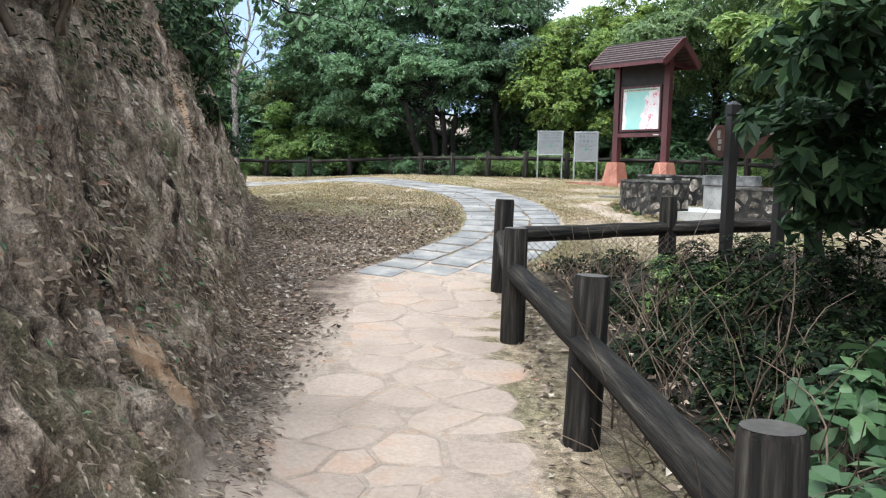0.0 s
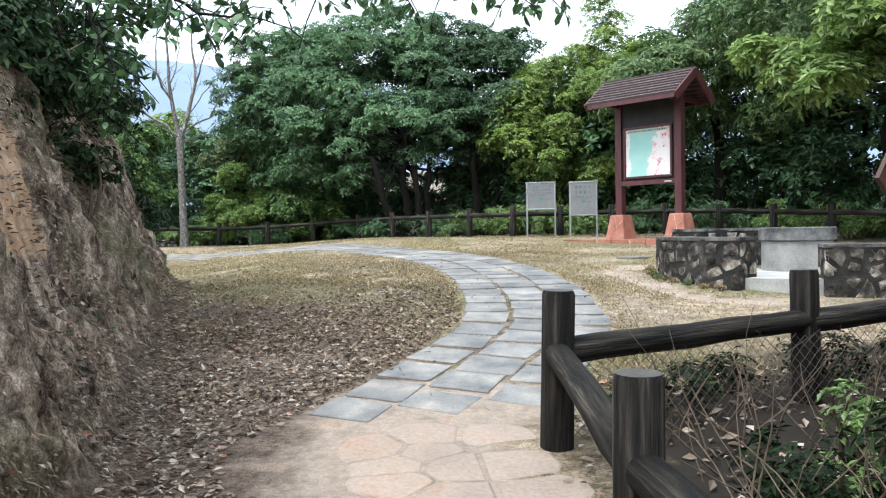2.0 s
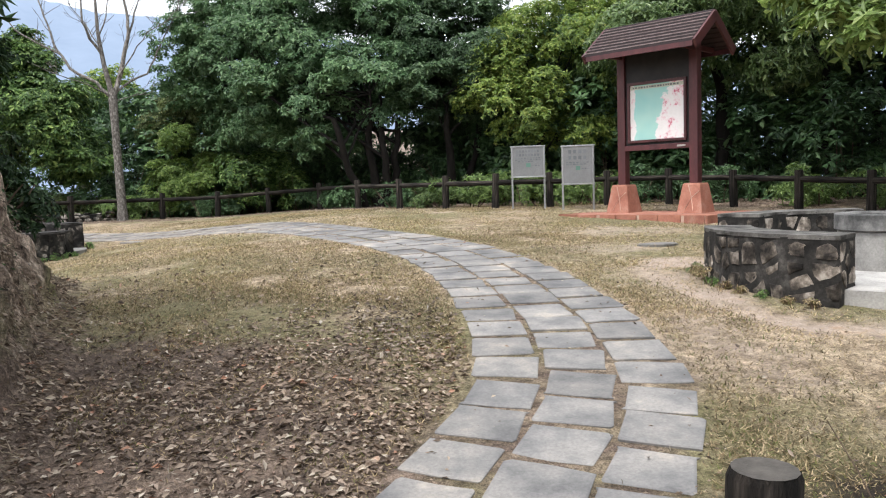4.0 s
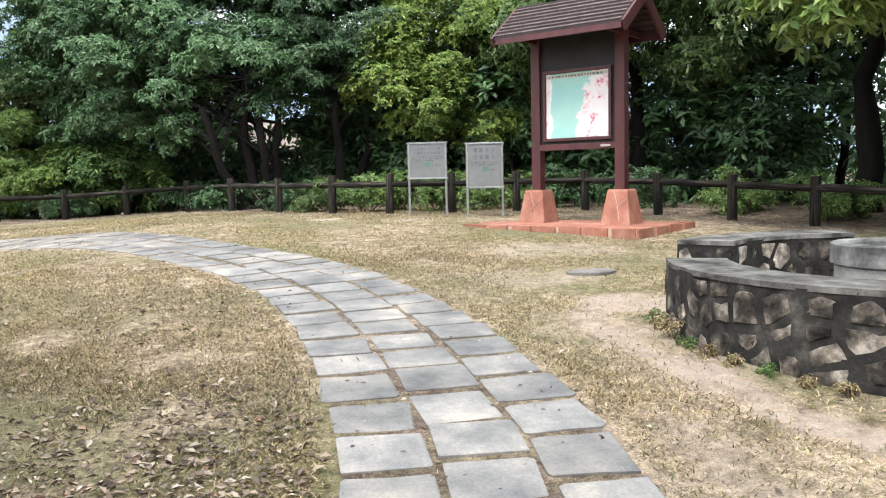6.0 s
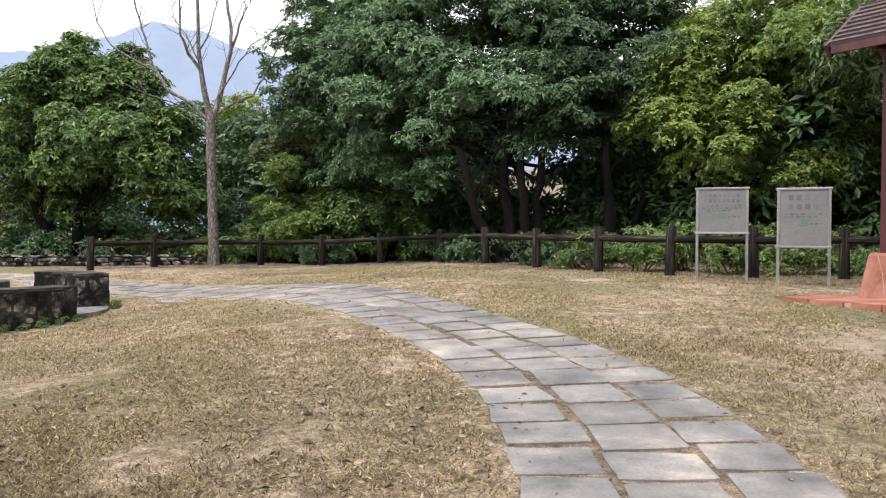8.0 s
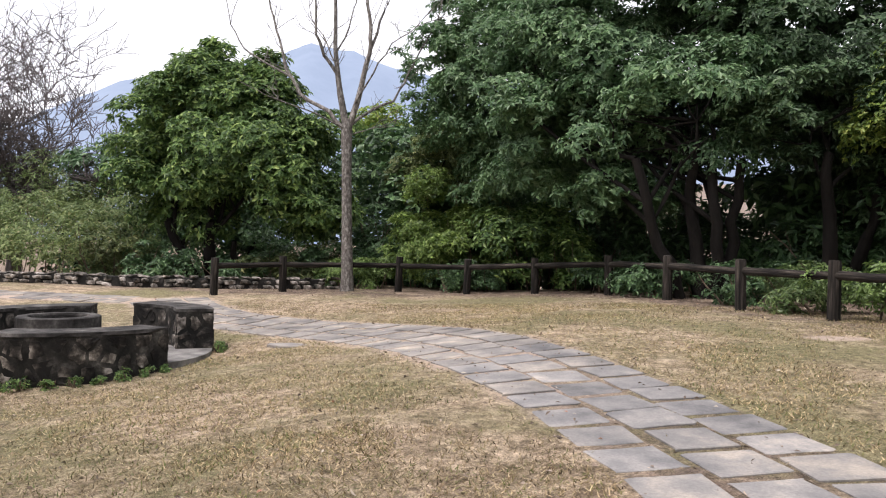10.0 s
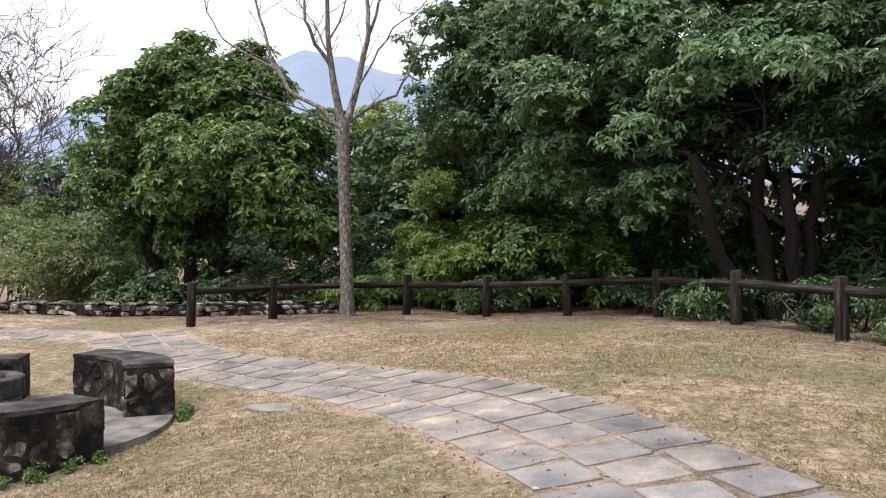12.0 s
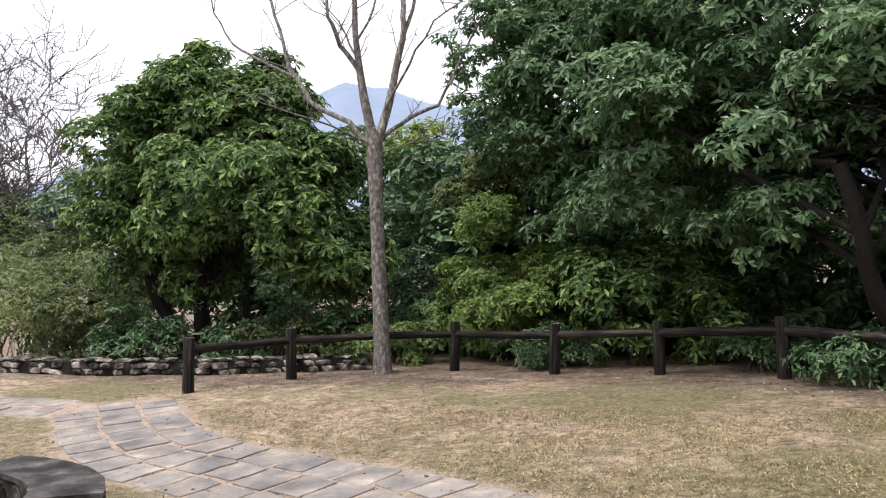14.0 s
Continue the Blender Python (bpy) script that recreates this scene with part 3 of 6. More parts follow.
def build_ground_material(n, l, p):
    def attr(nm):
        a = n.new("ShaderNodeAttribute")
        a.attribute_name = nm
        return a.outputs["Fac"]

    def edge(sock, k, soft=0.18):
        j = nz(n, l, 2.6, 6, 0.7)
        m = n.new("ShaderNodeMath")
        m.operation = "MULTIPLY_ADD"
        l.new(j, m.inputs[0])
        m.inputs[1].default_value = 1.3
        m.inputs[2].default_value = -0.65
        s = n.new("ShaderNodeMath")
        s.operation = "ADD"
        l.new(m.outputs[0], s.inputs[0])
        l.new(sock, s.inputs[1])
        return ramp(n, l, s.outputs[0], [(k - soft, (0, 0, 0)), (k + soft, (1, 1, 1))])
    big, mid, fine = nz(n, l, 0.55, 4), nz(n, l, 5, 5, 0.7), nz(n, l, 95, 4, 0.8)
    grass = ramp(n, l, mid, [(0.34, (0.19, 0.142, 0.096)), (0.5, (0.36, 0.28, 0.195)), (0.66, (0.54, 0.43, 0.31))])
    grass = mix(n, l, ramp(n, l, big, [(0.42, (0, 0, 0)), (0.6, (0.75,) * 3)]), grass, (0.165, 0.16, 0.075))
    sandc = ramp(n, l, mid, [(0.3, (0.36, 0.283, 0.225)), (0.55, (0.47, 0.378, 0.31)), (0.7, (0.47, 0.315, 0.21))])
    lit = ramp(n, l, mid, [(0.3, (0.085, 0.062, 0.05)), (0.55, (0.185, 0.138, 0.108)), (0.8, (0.3, 0.23, 0.18))])
    streak = nz(n, l, 5.5, 8, 0.78, (1.0, 1.3, 0.42))
    bank = ramp(n, l, streak, [(0.38, (0.03, 0.023, 0.018)), (0.44, (0.165, 0.12, 0.092)), (0.52, (0.37, 0.285, 0.22)), (0.6, (0.68, 0.55, 0.44))])
    bank = mix(n, l, ramp(n, l, nz(n, l, 1.3, 4), [(0.5, (0, 0, 0)), (0.62, (0.7,) * 3)]), bank, (0.19, 0.17, 0.1))
    grain = mix(n, l, 0.75, (1.0, 1.0, 1.0), ramp(n, l, fine, [(0.36, (0.3,) * 3), (0.64, (1.6,) * 3)]), "MULTIPLY")
    clots = mix(n, l, 0.75, (1.0, 1.0, 1.0), ramp(n, l, nz(n, l, 15, 8, 0.85), [(0.4, (0.34,) * 3), (0.6, (1.55,) * 3)]), "MULTIPLY")
    rough = mix(n, l, 1.0, grain, clots, "MULTIPLY")
    c = mix(n, l, 1.0, mix(n, l, edge(attr("litter"), 0.5), grass, lit), rough, "MULTIPLY")
    sandc = mix(n, l, 0.35, sandc, rough, "MULTIPLY")
    c = mix(n, l, edge(attr("sand"), 0.45, 0.25), c, sandc)
    c = mix(n, l, edge(attr("humus_shade"), 0.5, 0.3), c, (0.035, 0.028, 0.022))
    c = mix(n, l, edge(attr("earth"), 0.55, 0.2), c, mix(n, l, 1.0, bank, rough, "MULTIPLY"))
    slip = mix(n, l, 0.3, ramp(n, l, streak, [(0.4, (0.5, 0.31, 0.19)), (0.6, (0.74, 0.52, 0.35))]), rough, "MULTIPLY")
    c = mix(n, l, edge(attr("scar"), 0.42, 0.12), c, slip)
    l.new(c, p.inputs["Base Color"])
    p.inputs["Roughness"].default_value = 0.95
    p.inputs["Specular IOR Level"].default_value = 0.15
    bump(n, l, p, mix(n, l, 0.45, nz(n, l, 13, 6, 0.75), fine), 0.9, 0.045)


M_GROUND = material("lawn_and_earth", build_ground_material)
ground_sheet()


# ---- paved path ----
def slab_path():
    path = tagged(empty("pavement"), "winding path of grey stone slabs in three columns", "path", kind="structure")
    rng = random.Random(11)
    meshes = []
    for k in range(14):
        bm = bmesh.new()
        w, d = 0.207, 0.19
        q = []
        for a, b in ((-1, -0.91), (-0.94, -1), (0.05, -1), (0.94, -1), (1, -0.9), (1, 0.91), (0.93, 1), (0.1, 1), (-0.94, 1), (-1, 0.9)):
            q.append((a * w + rng.uniform(-0.02, 0.014), b * d + rng.uniform(-0.012, 0.01)))
        low = [bm.verts.new((x, y, -0.06)) for x, y in q]
        top = [bm.verts.new((x * 0.99, y * 0.99, 0.004)) for x, y in q]
        cap = [bm.verts.new((x * 0.94, y * 0.935, 0.008)) for x, y in q]
        m = len(q)
        for i in range(m):
            j = (i + 1) % m
            bm.faces.new((low[i], low[j], top[j], top[i]))
            bm.faces.new((top[i], top[j], cap[j], cap[i]))
        bm.faces.new(cap)
        bmesh.ops.recalc_face_normals(bm, faces=bm.faces)
        me = bpy.data.meshes.new("slab")
        bm.to_mesh(me), bm.free()
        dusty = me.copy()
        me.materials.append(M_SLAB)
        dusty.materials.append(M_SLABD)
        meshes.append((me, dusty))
    lines = [(along(PATH_LINE, 0.02), c) for c in (-1, 0, 1)] + [(along(SIDE_LINE, 0.02), c) for c in (-0.5, 0.5)]
    for line, c in lines:
        track = [(q + Vector((d.y, -d.x, 0)) * (c * 0.45), d) for q, d in line]
        run, pitch = rng.uniform(-0.2, 0.1), 0.42
        for (p0, _), (p, d) in zip(track, track[1:]):
            run += (p - p0).length
            if run < pitch or p.y < 8.3 + 0.12 * c:
                continue
            run, pitch = 0.0, (0.42 if p.y < 14 else 0.395) + rng.uniform(-0.035, 0.03)
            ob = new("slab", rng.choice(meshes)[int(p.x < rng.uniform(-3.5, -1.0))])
            ob.parent = path
            p = p + d * (pitch / 2) + Vector((rng.uniform(-0.012, 0.012), rng.uniform(-0.012, 0.012), 0))
            e = 0.3
            gx = (height(p.x + e, p.y) - height(p.x - e, p.y)) / (2 * e)
            gy = (height(p.x, p.y + e) - height(p.x, p.y - e)) / (2 * e)
            turn = Vector((-gx + rng.uniform(-0.01, 0.01), -gy + rng.uniform(-0.01, 0.01), 1))
            turn = Vector((0, 0, 1)).rotation_difference(turn).to_matrix().to_4x4()
            ob.matrix_basis = Matrix.Translation((p.x, p.y, height(p.x, p.y) + rng.uniform(-0.005, 0.007))) @ turn @ pose(0, 0, 0, 0, 0, math.degrees(math.atan2(-d.x, d.y)) + rng.uniform(-2.5, 2.5)) @ Matrix.Diagonal((rng.uniform(0.95, 1.03), pitch / 0.42, 1, 1))


# ---- crazy paving half buried in sand at the way in ----
def cells(seeds, reach, gap):
    """The polygon round each seed that is nearer to it than to any other, less half a joint."""
    for p in seeds:
        poly = [(p[0] + reach * math.cos(a), p[1] + reach * math.sin(a)) for a in [2 * math.pi * k / 10 for k in range(10)]]
        for q in seeds:
            if q is p or (p[0] - q[0]) ** 2 + (p[1] - q[1]) ** 2 > 4 * reach * reach:
                continue
            nx, ny = q[0] - p[0], q[1] - p[1]
            L = math.hypot(nx, ny)
            nx, ny = nx / L, ny / L
            lim = L / 2 - gap
            out = []
            for a, b in zip(poly, poly[1:] + poly[:1]):
                da, db = (a[0] - p[0]) * nx + (a[1] - p[1]) * ny - lim, (b[0] - p[0]) * nx + (b[1] - p[1]) * ny - lim
                if da <= 0:
                    out.append(a)
                if da * db < 0:
                    t = da / (da - db)
                    out.append((a[0] + (b[0] - a[0]) * t, a[1] + (b[1] - a[1]) * t))
            poly = out
        if len(poly) > 2:
            yield p, poly


def flagstones():
    ob = tagged(empty("crazy_paving"), "irregular sandy flagstones half buried in sand", "paving", kind="structure")
    rng = random.Random(19)
    seeds = []
    for _ in range(4000):
        p = (rng.uniform(-0.75, 1.05), rng.uniform(-1.0, 7.9))
        mid = 0.34 - 0.03 * p[1]
        if abs(p[0] - mid) < 0.45 and all((p[0] - q[0]) ** 2 + (p[1] - q[1]) ** 2 > (0.17 + 0.16 * (0.5 + 0.5 * math.sin(7 * p[0] + 4.1 * p[1]))) ** 2 for q in seeds):
            seeds.append(p)
    for p, poly in cells(seeds, 0.26, 0.006):
        bm = bmesh.new()
        z = [height(a, b) for a, b in poly]
        lift = rng.uniform(-0.003, 0.006)
        low = [bm.verts.new((a, b, c - 0.04)) for (a, b), c in zip(poly, z)]
        top = [bm.verts.new((p[0] + (a - p[0]) * 0.96, p[1] + (b - p[1]) * 0.96, c - 0.003 + lift)) for (a, b), c in zip(poly, z)]
        cap = [bm.verts.new((p[0] + (a - p[0]) * 0.86, p[1] + (b - p[1]) * 0.86, c + 0.001 + lift)) for (a, b), c in zip(poly, z)]
        n = len(poly)
        for k in range(n):
            j = (k + 1) % n
            bm.faces.new((low[k], low[j], top[j], top[k]))
            bm.faces.new((top[k], top[j], cap[j], cap[k]))
        bm.faces.new(cap)
        part("flagstone", bm, M_FLAG, ob, smooth=True)


flagstones()


# ---- log fences ----
def log_fence(name, posts, label, post_h=0.72, rail_h=0.55, rail_r=0.055, post_r=0.075, seed=1, skip=()):
    fence = tagged(empty(name), label, "fence")
    rng = random.Random(seed)
    tops = []
    for x, y in posts:
        z = height(x, y)
        h = post_h + rng.uniform(-0.02, 0.03)
        bm = bmesh.new()
        n = 14
        prev = None
        for zz, rr in ((-0.25, 1.04), (0, 1.03), (h * 0.5, 1.0), (h - 0.02, 0.99), (h, 0.9)):
            ring = [bm.verts.new((post_r * rr * (1 + 0.03 * math.sin(k * 2.1 + zz)) * math.cos(k * 2 * math.pi / n), post_r * rr * (1 + 0.03 * math.cos(k * 1.7)) * math.sin(k * 2 * math.pi / n), zz)) for k in range(n)]
            if prev:
                for k in range(n):
                    bm.faces.new((prev[k], prev[(k + 1) % n], ring[(k + 1) % n], ring[k]))
            prev = ring
        post = part("post", bm, M_LOG, fence, smooth=True)
        post.matrix_basis = pose(x, y, z, rng.uniform(-2, 2), rng.uniform(-2, 2), rng.uniform(0, 360))
        bm = bmesh.new()
        bmesh.ops.create_circle(bm, cap_ends=True, segments=n, radius=post_r * 0.91)
        bmesh.ops.translate(bm, verts=bm.verts, vec=(0, 0, h + 0.001))
        part("post_top", bm, M_LOGT, post)
        tops.append(Vector((x, y, z + rail_h)))
    for i, (a, b) in enumerate(zip(tops, tops[1:])):
        if i in skip:
            continue
        L = (b - a).length
        v, f = tube([(-L / 2 + L * k / 6, rng.uniform(-0.008, 0.008), rng.uniform(-0.008, 0.008)) for k in range(7)], [rail_r * (1.06 - 0.12 * k / 6) for k in range(7)], 12, 0.03, rng)
        rail = mesh_object("rail", v, f, M_LOGR, fence, True)
        rail.matrix_basis = Matrix.Translation((a + b) / 2) @ (b - a).to_track_quat("X", "Z").to_matrix().to_4x4()
    return fence


slab_path()
log_fence("log_fence", [(-10.2, 25.7), (-9.6, 27.15), (-8.65, 28.15), (-7.72, 28.7), (-6.1, 28.5), (-4.6, 28.2), (-3.1, 27.7), (-1.95, 26.4), (-0.83, 25.0), (0.25, 24.0), (1.3, 23.15), (2.45, 22.85), (3.65, 22.8), (4.85, 22.4), (5.7, 21.1), (6.4, 19.9), (7.05, 18.75), (7.7, 17.5), (8.4, 16.1)], "long dark log fence curving along the lawn's edge")
log_fence("log_fence", [(1.75, -2.9), (1.64, -1.1), (1.5, 0.7), (1.33, 2.5), (1.07, 4.35), (0.76, 6.1), (0.67, 7.7), (2.28, 8.45), (3.85, 9.0), (5.5, 9.4), (7.1, 9.6)], "dark log fence beside the sandy way in", post_h=0.8, rail_h=0.5, post_r=0.085, rail_r=0.07, seed=4)


def wire_mesh():
    """Sagging chain link hung below the rail of the side fence."""
    a, b = Vector((0.75, 7.74, 0)), Vector((3.8, 8.98, 0))
    pile = Pile()
    rng = random.Random(6)
    L, h, n = (b - a).length, 0.42, 46
    for sgn in (-1, 1):
        for k in range(-6, n):
            pts = []
            for j in range(7):
                u = (k + sgn * j + (6 if sgn < 0 else 0)) / n
                if 0 <= u <= 1:
                    p = a.lerp(b, u)
                    pts.append((p.x + rng.uniform(-0.006, 0.006), p.y + rng.uniform(-0.012, 0.012) - 0.03, height(p.x, p.y) + 0.03 + h * j / 6 + rng.uniform(-0.008, 0.008)))
            if len(pts) > 1:
                pile.add(tube(pts, [0.0022] * len(pts), 3))
    tagged(pile.build("wire_mesh", M_WIRE), "rusty chain link mesh hung under the fence rail", "wire mesh", kind="stuff")


wire_mesh()


# ---- map board under its little roof ----
def map_board():
    base_z = height(4.0, 19.7) + 0.06
    ob = tagged(empty("map_board", pose(3.87, 19.72, base_z, 0, 0, -45.8)), "maroon timber map board with shingled gable roof on red footings", "sign board")
    s = 0.69
    for sx in (-s, s):
        bm = bmesh.new()
        v = []
        for zz, h in ((-0.03, 0.23), (0.46, 0.155), (0.49, 0.14)):
            v.append([bm.verts.new((sx + a * h, b * h, zz)) for a, b in ((-1, -1), (1, -1), (1, 1), (-1, 1))])
        for a, b in zip(v, v[1:]):
            for k in range(4):
                bm.faces.new((a[k], a[(k + 1) % 4], b[(k + 1) % 4], b[k]))
        bm.faces.new(v[-1])
        footing = part("footing", bm, M_RED, ob, "red painted stone footing with pale joints")
        for k, (pts) in enumerate((((-0.1, 0.04), (0.02, 0.25), (-0.05, 0.46)), ((0.02, 0.25), (0.15, 0.36)), ((0.06, 0.04), (0.02, 0.25)))):
            for face in (0, 1):
                pl = []
                for a, zz in pts:
                    hh = 0.225 + (0.155 - 0.225) * (zz - 0.02) / 0.44
                    pl.append((sx + a, -hh - 0.001, zz) if face == 0 else (sx - hh - 0.001, -a, zz))
                vv, ff = tube(pl, [0.006] * len(pl), 4)
                mesh_object("joint", vv, ff, M_JOINT, footing)
        bm = bmesh.new()
        box(bm, sx - 0.075, sx + 0.075, -0.075, 0.075, 0.45, 2.86, 0.008)
        part("post", bm, M_MAROON, ob)
    bm = bmesh.new()
    box(bm, -0.62, 0.62, -0.03, 0.03, 1.17, 2.75, 0.004)
    part("back_panel", bm, M_SIGNPOST, ob, "dark stained back board")
    for nm, x0, x1, z0, z1 in (("frame_rail", -0.615, 0.615, 1.08, 1.17), ("frame_rail", -0.56, 0.56, 1.213, 1.258), ("frame_rail", -0.56, 0.56, 2.212, 2.257), ("frame_stile", -0.56, -0.517, 1.26, 2.21), ("frame_stile", 0.517, 0.56, 1.26, 2.21)):
        bm = bmesh.new()
        box(bm, x0, x1, -0.075, -0.031, z0, z1, 0.005)
        part(nm, bm, M_MAROON, ob)
    bm = bmesh.new()
    box(bm, 0.4, 0.55, -0.085, -0.076, 1.11, 1.14)
    part("plate", bm, M_WHITEINK, ob, "small white plate")
    bm = bmesh.new()
    box(bm, -0.515, 0.515, -0.045, -0.032, 1.26, 2.21)
    part("map_sheet", bm, M_MAP, ob, "faded map in pale turquoise and pink")
    bm = bmesh.new()
    box(bm, -0.5, 0.5, -0.0475, -0.0455, 2.135, 2.19)
    strip = part("title_strip", bm, M_CREAM, ob, "cream title strip with small dark writing")
    rng = random.Random(14)
    x = -0.46
    while x < 0.42:
        w = rng.uniform(0.02, 0.045)
        bm = bmesh.new()
        box(bm, x, x + w, -0.0495, -0.048, 2.15, 2.178)
        part("writing", bm, M_INK, strip)
        x += w + rng.uniform(0.012, 0.03)
    # roof: two pitches of stepped shingle courses, barge boards at the gables
    for sgn in (-1, 1):
        for k in range(8):
            t0, t1 = k / 8, (k + 1) / 8
            bm = bmesh.new()
            y0, y1 = sgn * (0.68 * (1 - t0) + 0.0), sgn * 0.68 * (1 - t1)
            z0, z1 = 2.71 + 0.52 * t0, 2.72 + 0.52 * t1
            vs = [(x, y, z) for x in (-1.02, 1.02) for y, z in ((y0, z0), (y0, z0 + 0.07), (y1, z1 + 0.012), (y1, z1 - 0.03))]
            b = [bm.verts.new(v) for v in vs]
            for q in ((0, 1, 2, 3), (4, 5, 6, 7), (0, 1, 5, 4), (1, 2, 6, 5), (2, 3, 7, 6), (3, 0, 4, 7)):
                bm.faces.new([b[i] for i in q])
            part("shingle_course", bm, M_ROOF, ob)
            bm = bmesh.new()
            box(bm, -1.02, 1.02, y0 - 0.006 if sgn < 0 else y0, y0 if sgn < 0 else y0 + 0.006, z0 + 0.056, z0 + 0.073)
            part("shingle_edge", bm, M_EDGE, ob)
        for x in (-1.04, 1.04):
            bm = bmesh.new()
            a = math.degrees(math.atan2(0.52, 0.68))
            L = math.hypot(0.52, 0.68)
            box(bm, -0.02, 0.02, -0.03, L + 0.0, -0.12, 0.035, 0.004, pose(x, sgn * 0.68, 2.72, 0, 0, 0) @ pose(0, 0, 0, a * 1, 0, 0 if sgn < 0 else 180))
            part("barge_board", bm, M_MAROON, ob)
        bm = bmesh.new()
        box(bm, -1.0, 1.0, sgn * 0.66 - 0.02, sgn * 0.66 + 0.02, 2.64, 2.72)
        part("eave_board", bm, M_MAROON, ob)
    for x in (-s, s):
        bm = bmesh.new()
        box(bm, x - 0.03, x + 0.03, -0.62, 0.62, 2.68, 2.76)
        part("cross_beam", bm, M_MAROON, ob)
        bm = bmesh.new()
        box(bm, x - 0.05, x + 0.05, -0.05, 0.05, 2.86, 3.2)
        part("king_post", bm, M_MAROON, ob)
    bm = bmesh.new()
    box(bm, -1.03, 1.03, -0.05, 0.05, 3.235, 3.275, 0.01)
    part("ridge_cap", bm, M_ROOF, ob)
    return ob


def map_plinth():
    z = height(4.0, 19.7)
    m = pose(3.87, 19.72, z, 0, 0, -45.8)
    ob = tagged(empty("plinth", m), "low red painted stone plinth with pale joints", "plinth", kind="structure")
    rng = random.Random(3)
    outline = [(-1.5, -0.85), (1.35, -0.98), (1.5, 0.65), (-1.3, 0.6)]
    bm = bmesh.new()
    lo = [bm.verts.new((x, y, -0.25)) for x, y in outline]
    hi = [bm.verts.new((x, y, 0.045)) for x, y in outline]
    for k in range(4):
        bm.faces.new((lo[k], lo[(k + 1) % 4], hi[(k + 1) % 4], hi[k]))
    bm.faces.new(hi)
    part("core", bm, M_JOINT, ob)
    for k in range(4):
        a, b = Vector(outline[k]), Vector(outline[(k + 1) % 4])
        n = int((b - a).length / 0.36)
        out = Vector(((b - a).y, -(b - a).x)).normalized()
        for i in range(n):
            p, q = a.lerp(b, (i + 0.02 + rng.uniform(0, 0.2) * (i > 0)) / n), a.lerp(b, (i + 0.99) / n)
            bm = bmesh.new()
            pts = [p, q, q + out * 0.03, p + out * 0.03]
            low = [bm.verts.new((v.x, v.y, -0.15)) for v in pts]
            top = [bm.verts.new((v.x, v.y, 0.055 + rng.uniform(-0.008, 0.006))) for v in pts]
            for j in range(4):
                bm.faces.new((low[j], low[(j + 1) % 4], top[(j + 1) % 4], top[j]))
            bm.faces.new(top)
            part("stone", bm, M_RED, ob)
    nx, ny = 7, 4
    gx = [[(-1.4 + 2.8 * i / nx + (rng.uniform(-0.09, 0.09) if 0 < i < nx else 0), -0.88 + 1.5 * j / ny + (rng.uniform(-0.07, 0.07) if 0 < j < ny else 0)) for j in range(ny + 1)] for i in range(nx + 1)]
    for i in range(nx):
        for j in range(ny):
            q = [gx[i][j], gx[i + 1][j], gx[i + 1][j + 1], gx[i][j + 1]]
            cx, cy = sum(a for a, _ in q) / 4, sum(b for _, b in q) / 4
            q = [(cx + (a - cx) * 0.965, cy + (b - cy) * 0.95) for a, b in q]
            bm = bmesh.new()
            low, top = [bm.verts.new((a, b, 0.04)) for a, b in q], [bm.verts.new((a, b, 0.054)) for a, b in q]
            for k in range(4):
                bm.faces.new((low[k], low[(k + 1) % 4], top[(k + 1) % 4], top[k]))
            bm.faces.new(top)
            part("flagstone", bm, M_RED, ob)


def build_map(n, l, p):
    a = nz(n, l, 2.2, 6, 0.6)
    tc = n.new("ShaderNodeTexCoord")
    sep = n.new("ShaderNodeSeparateXYZ")
    l.new(tc.outputs["Object"], sep.inputs[0])
    def mad(x, k, y):
        m = n.new("ShaderNodeMath")
        m.operation = "MULTIPLY_ADD"
        l.new(x, m.inputs[0])
        m.inputs[1].default_value = k
        if isinstance(y, float):
            m.inputs[2].default_value = y
        else:
            l.new(y, m.inputs[2])
        return m.outputs[0]
    slant = mad(sep.outputs[2], -0.3, mad(a, 0.75, sep.outputs[0]))
    land = ramp(n, l, mad(slant, 1.0, 0.58), [(0.52, (0, 0, 0)), (0.535, (1, 1, 1))])
    left = ramp(n, l, mad(sep.outputs[0], -1.0, mad(a, 0.35, -0.05)), [(0.545, (0, 0, 0)), (0.555, (1, 1, 1))])
    sea = ramp(n, l, nz(n, l, 1.4, 2), [(0.35, (0.3, 0.58, 0.56)), (0.6, (0.4, 0.64, 0.58)), (0.8, (0.36, 0.58, 0.66))])
    pink = ramp(n, l, nz(n, l, 6, 6, 0.7), [(0.38, (0.55, 0.12, 0.18)), (0.42, (0.75, 0.55, 0.58)), (0.5, (0.8, 0.76, 0.75)), (0.7, (0.74, 0.7, 0.68))])
    c = mix(n, l, land, sea, pink)
    c = mix(n, l, left, c, pink)
    l.new(c, p.inputs["Base Color"])
    p.inputs["Roughness"].default_value = 0.25


M_MAP = material("faded_map", build_map)
map_board()
map_plinth()


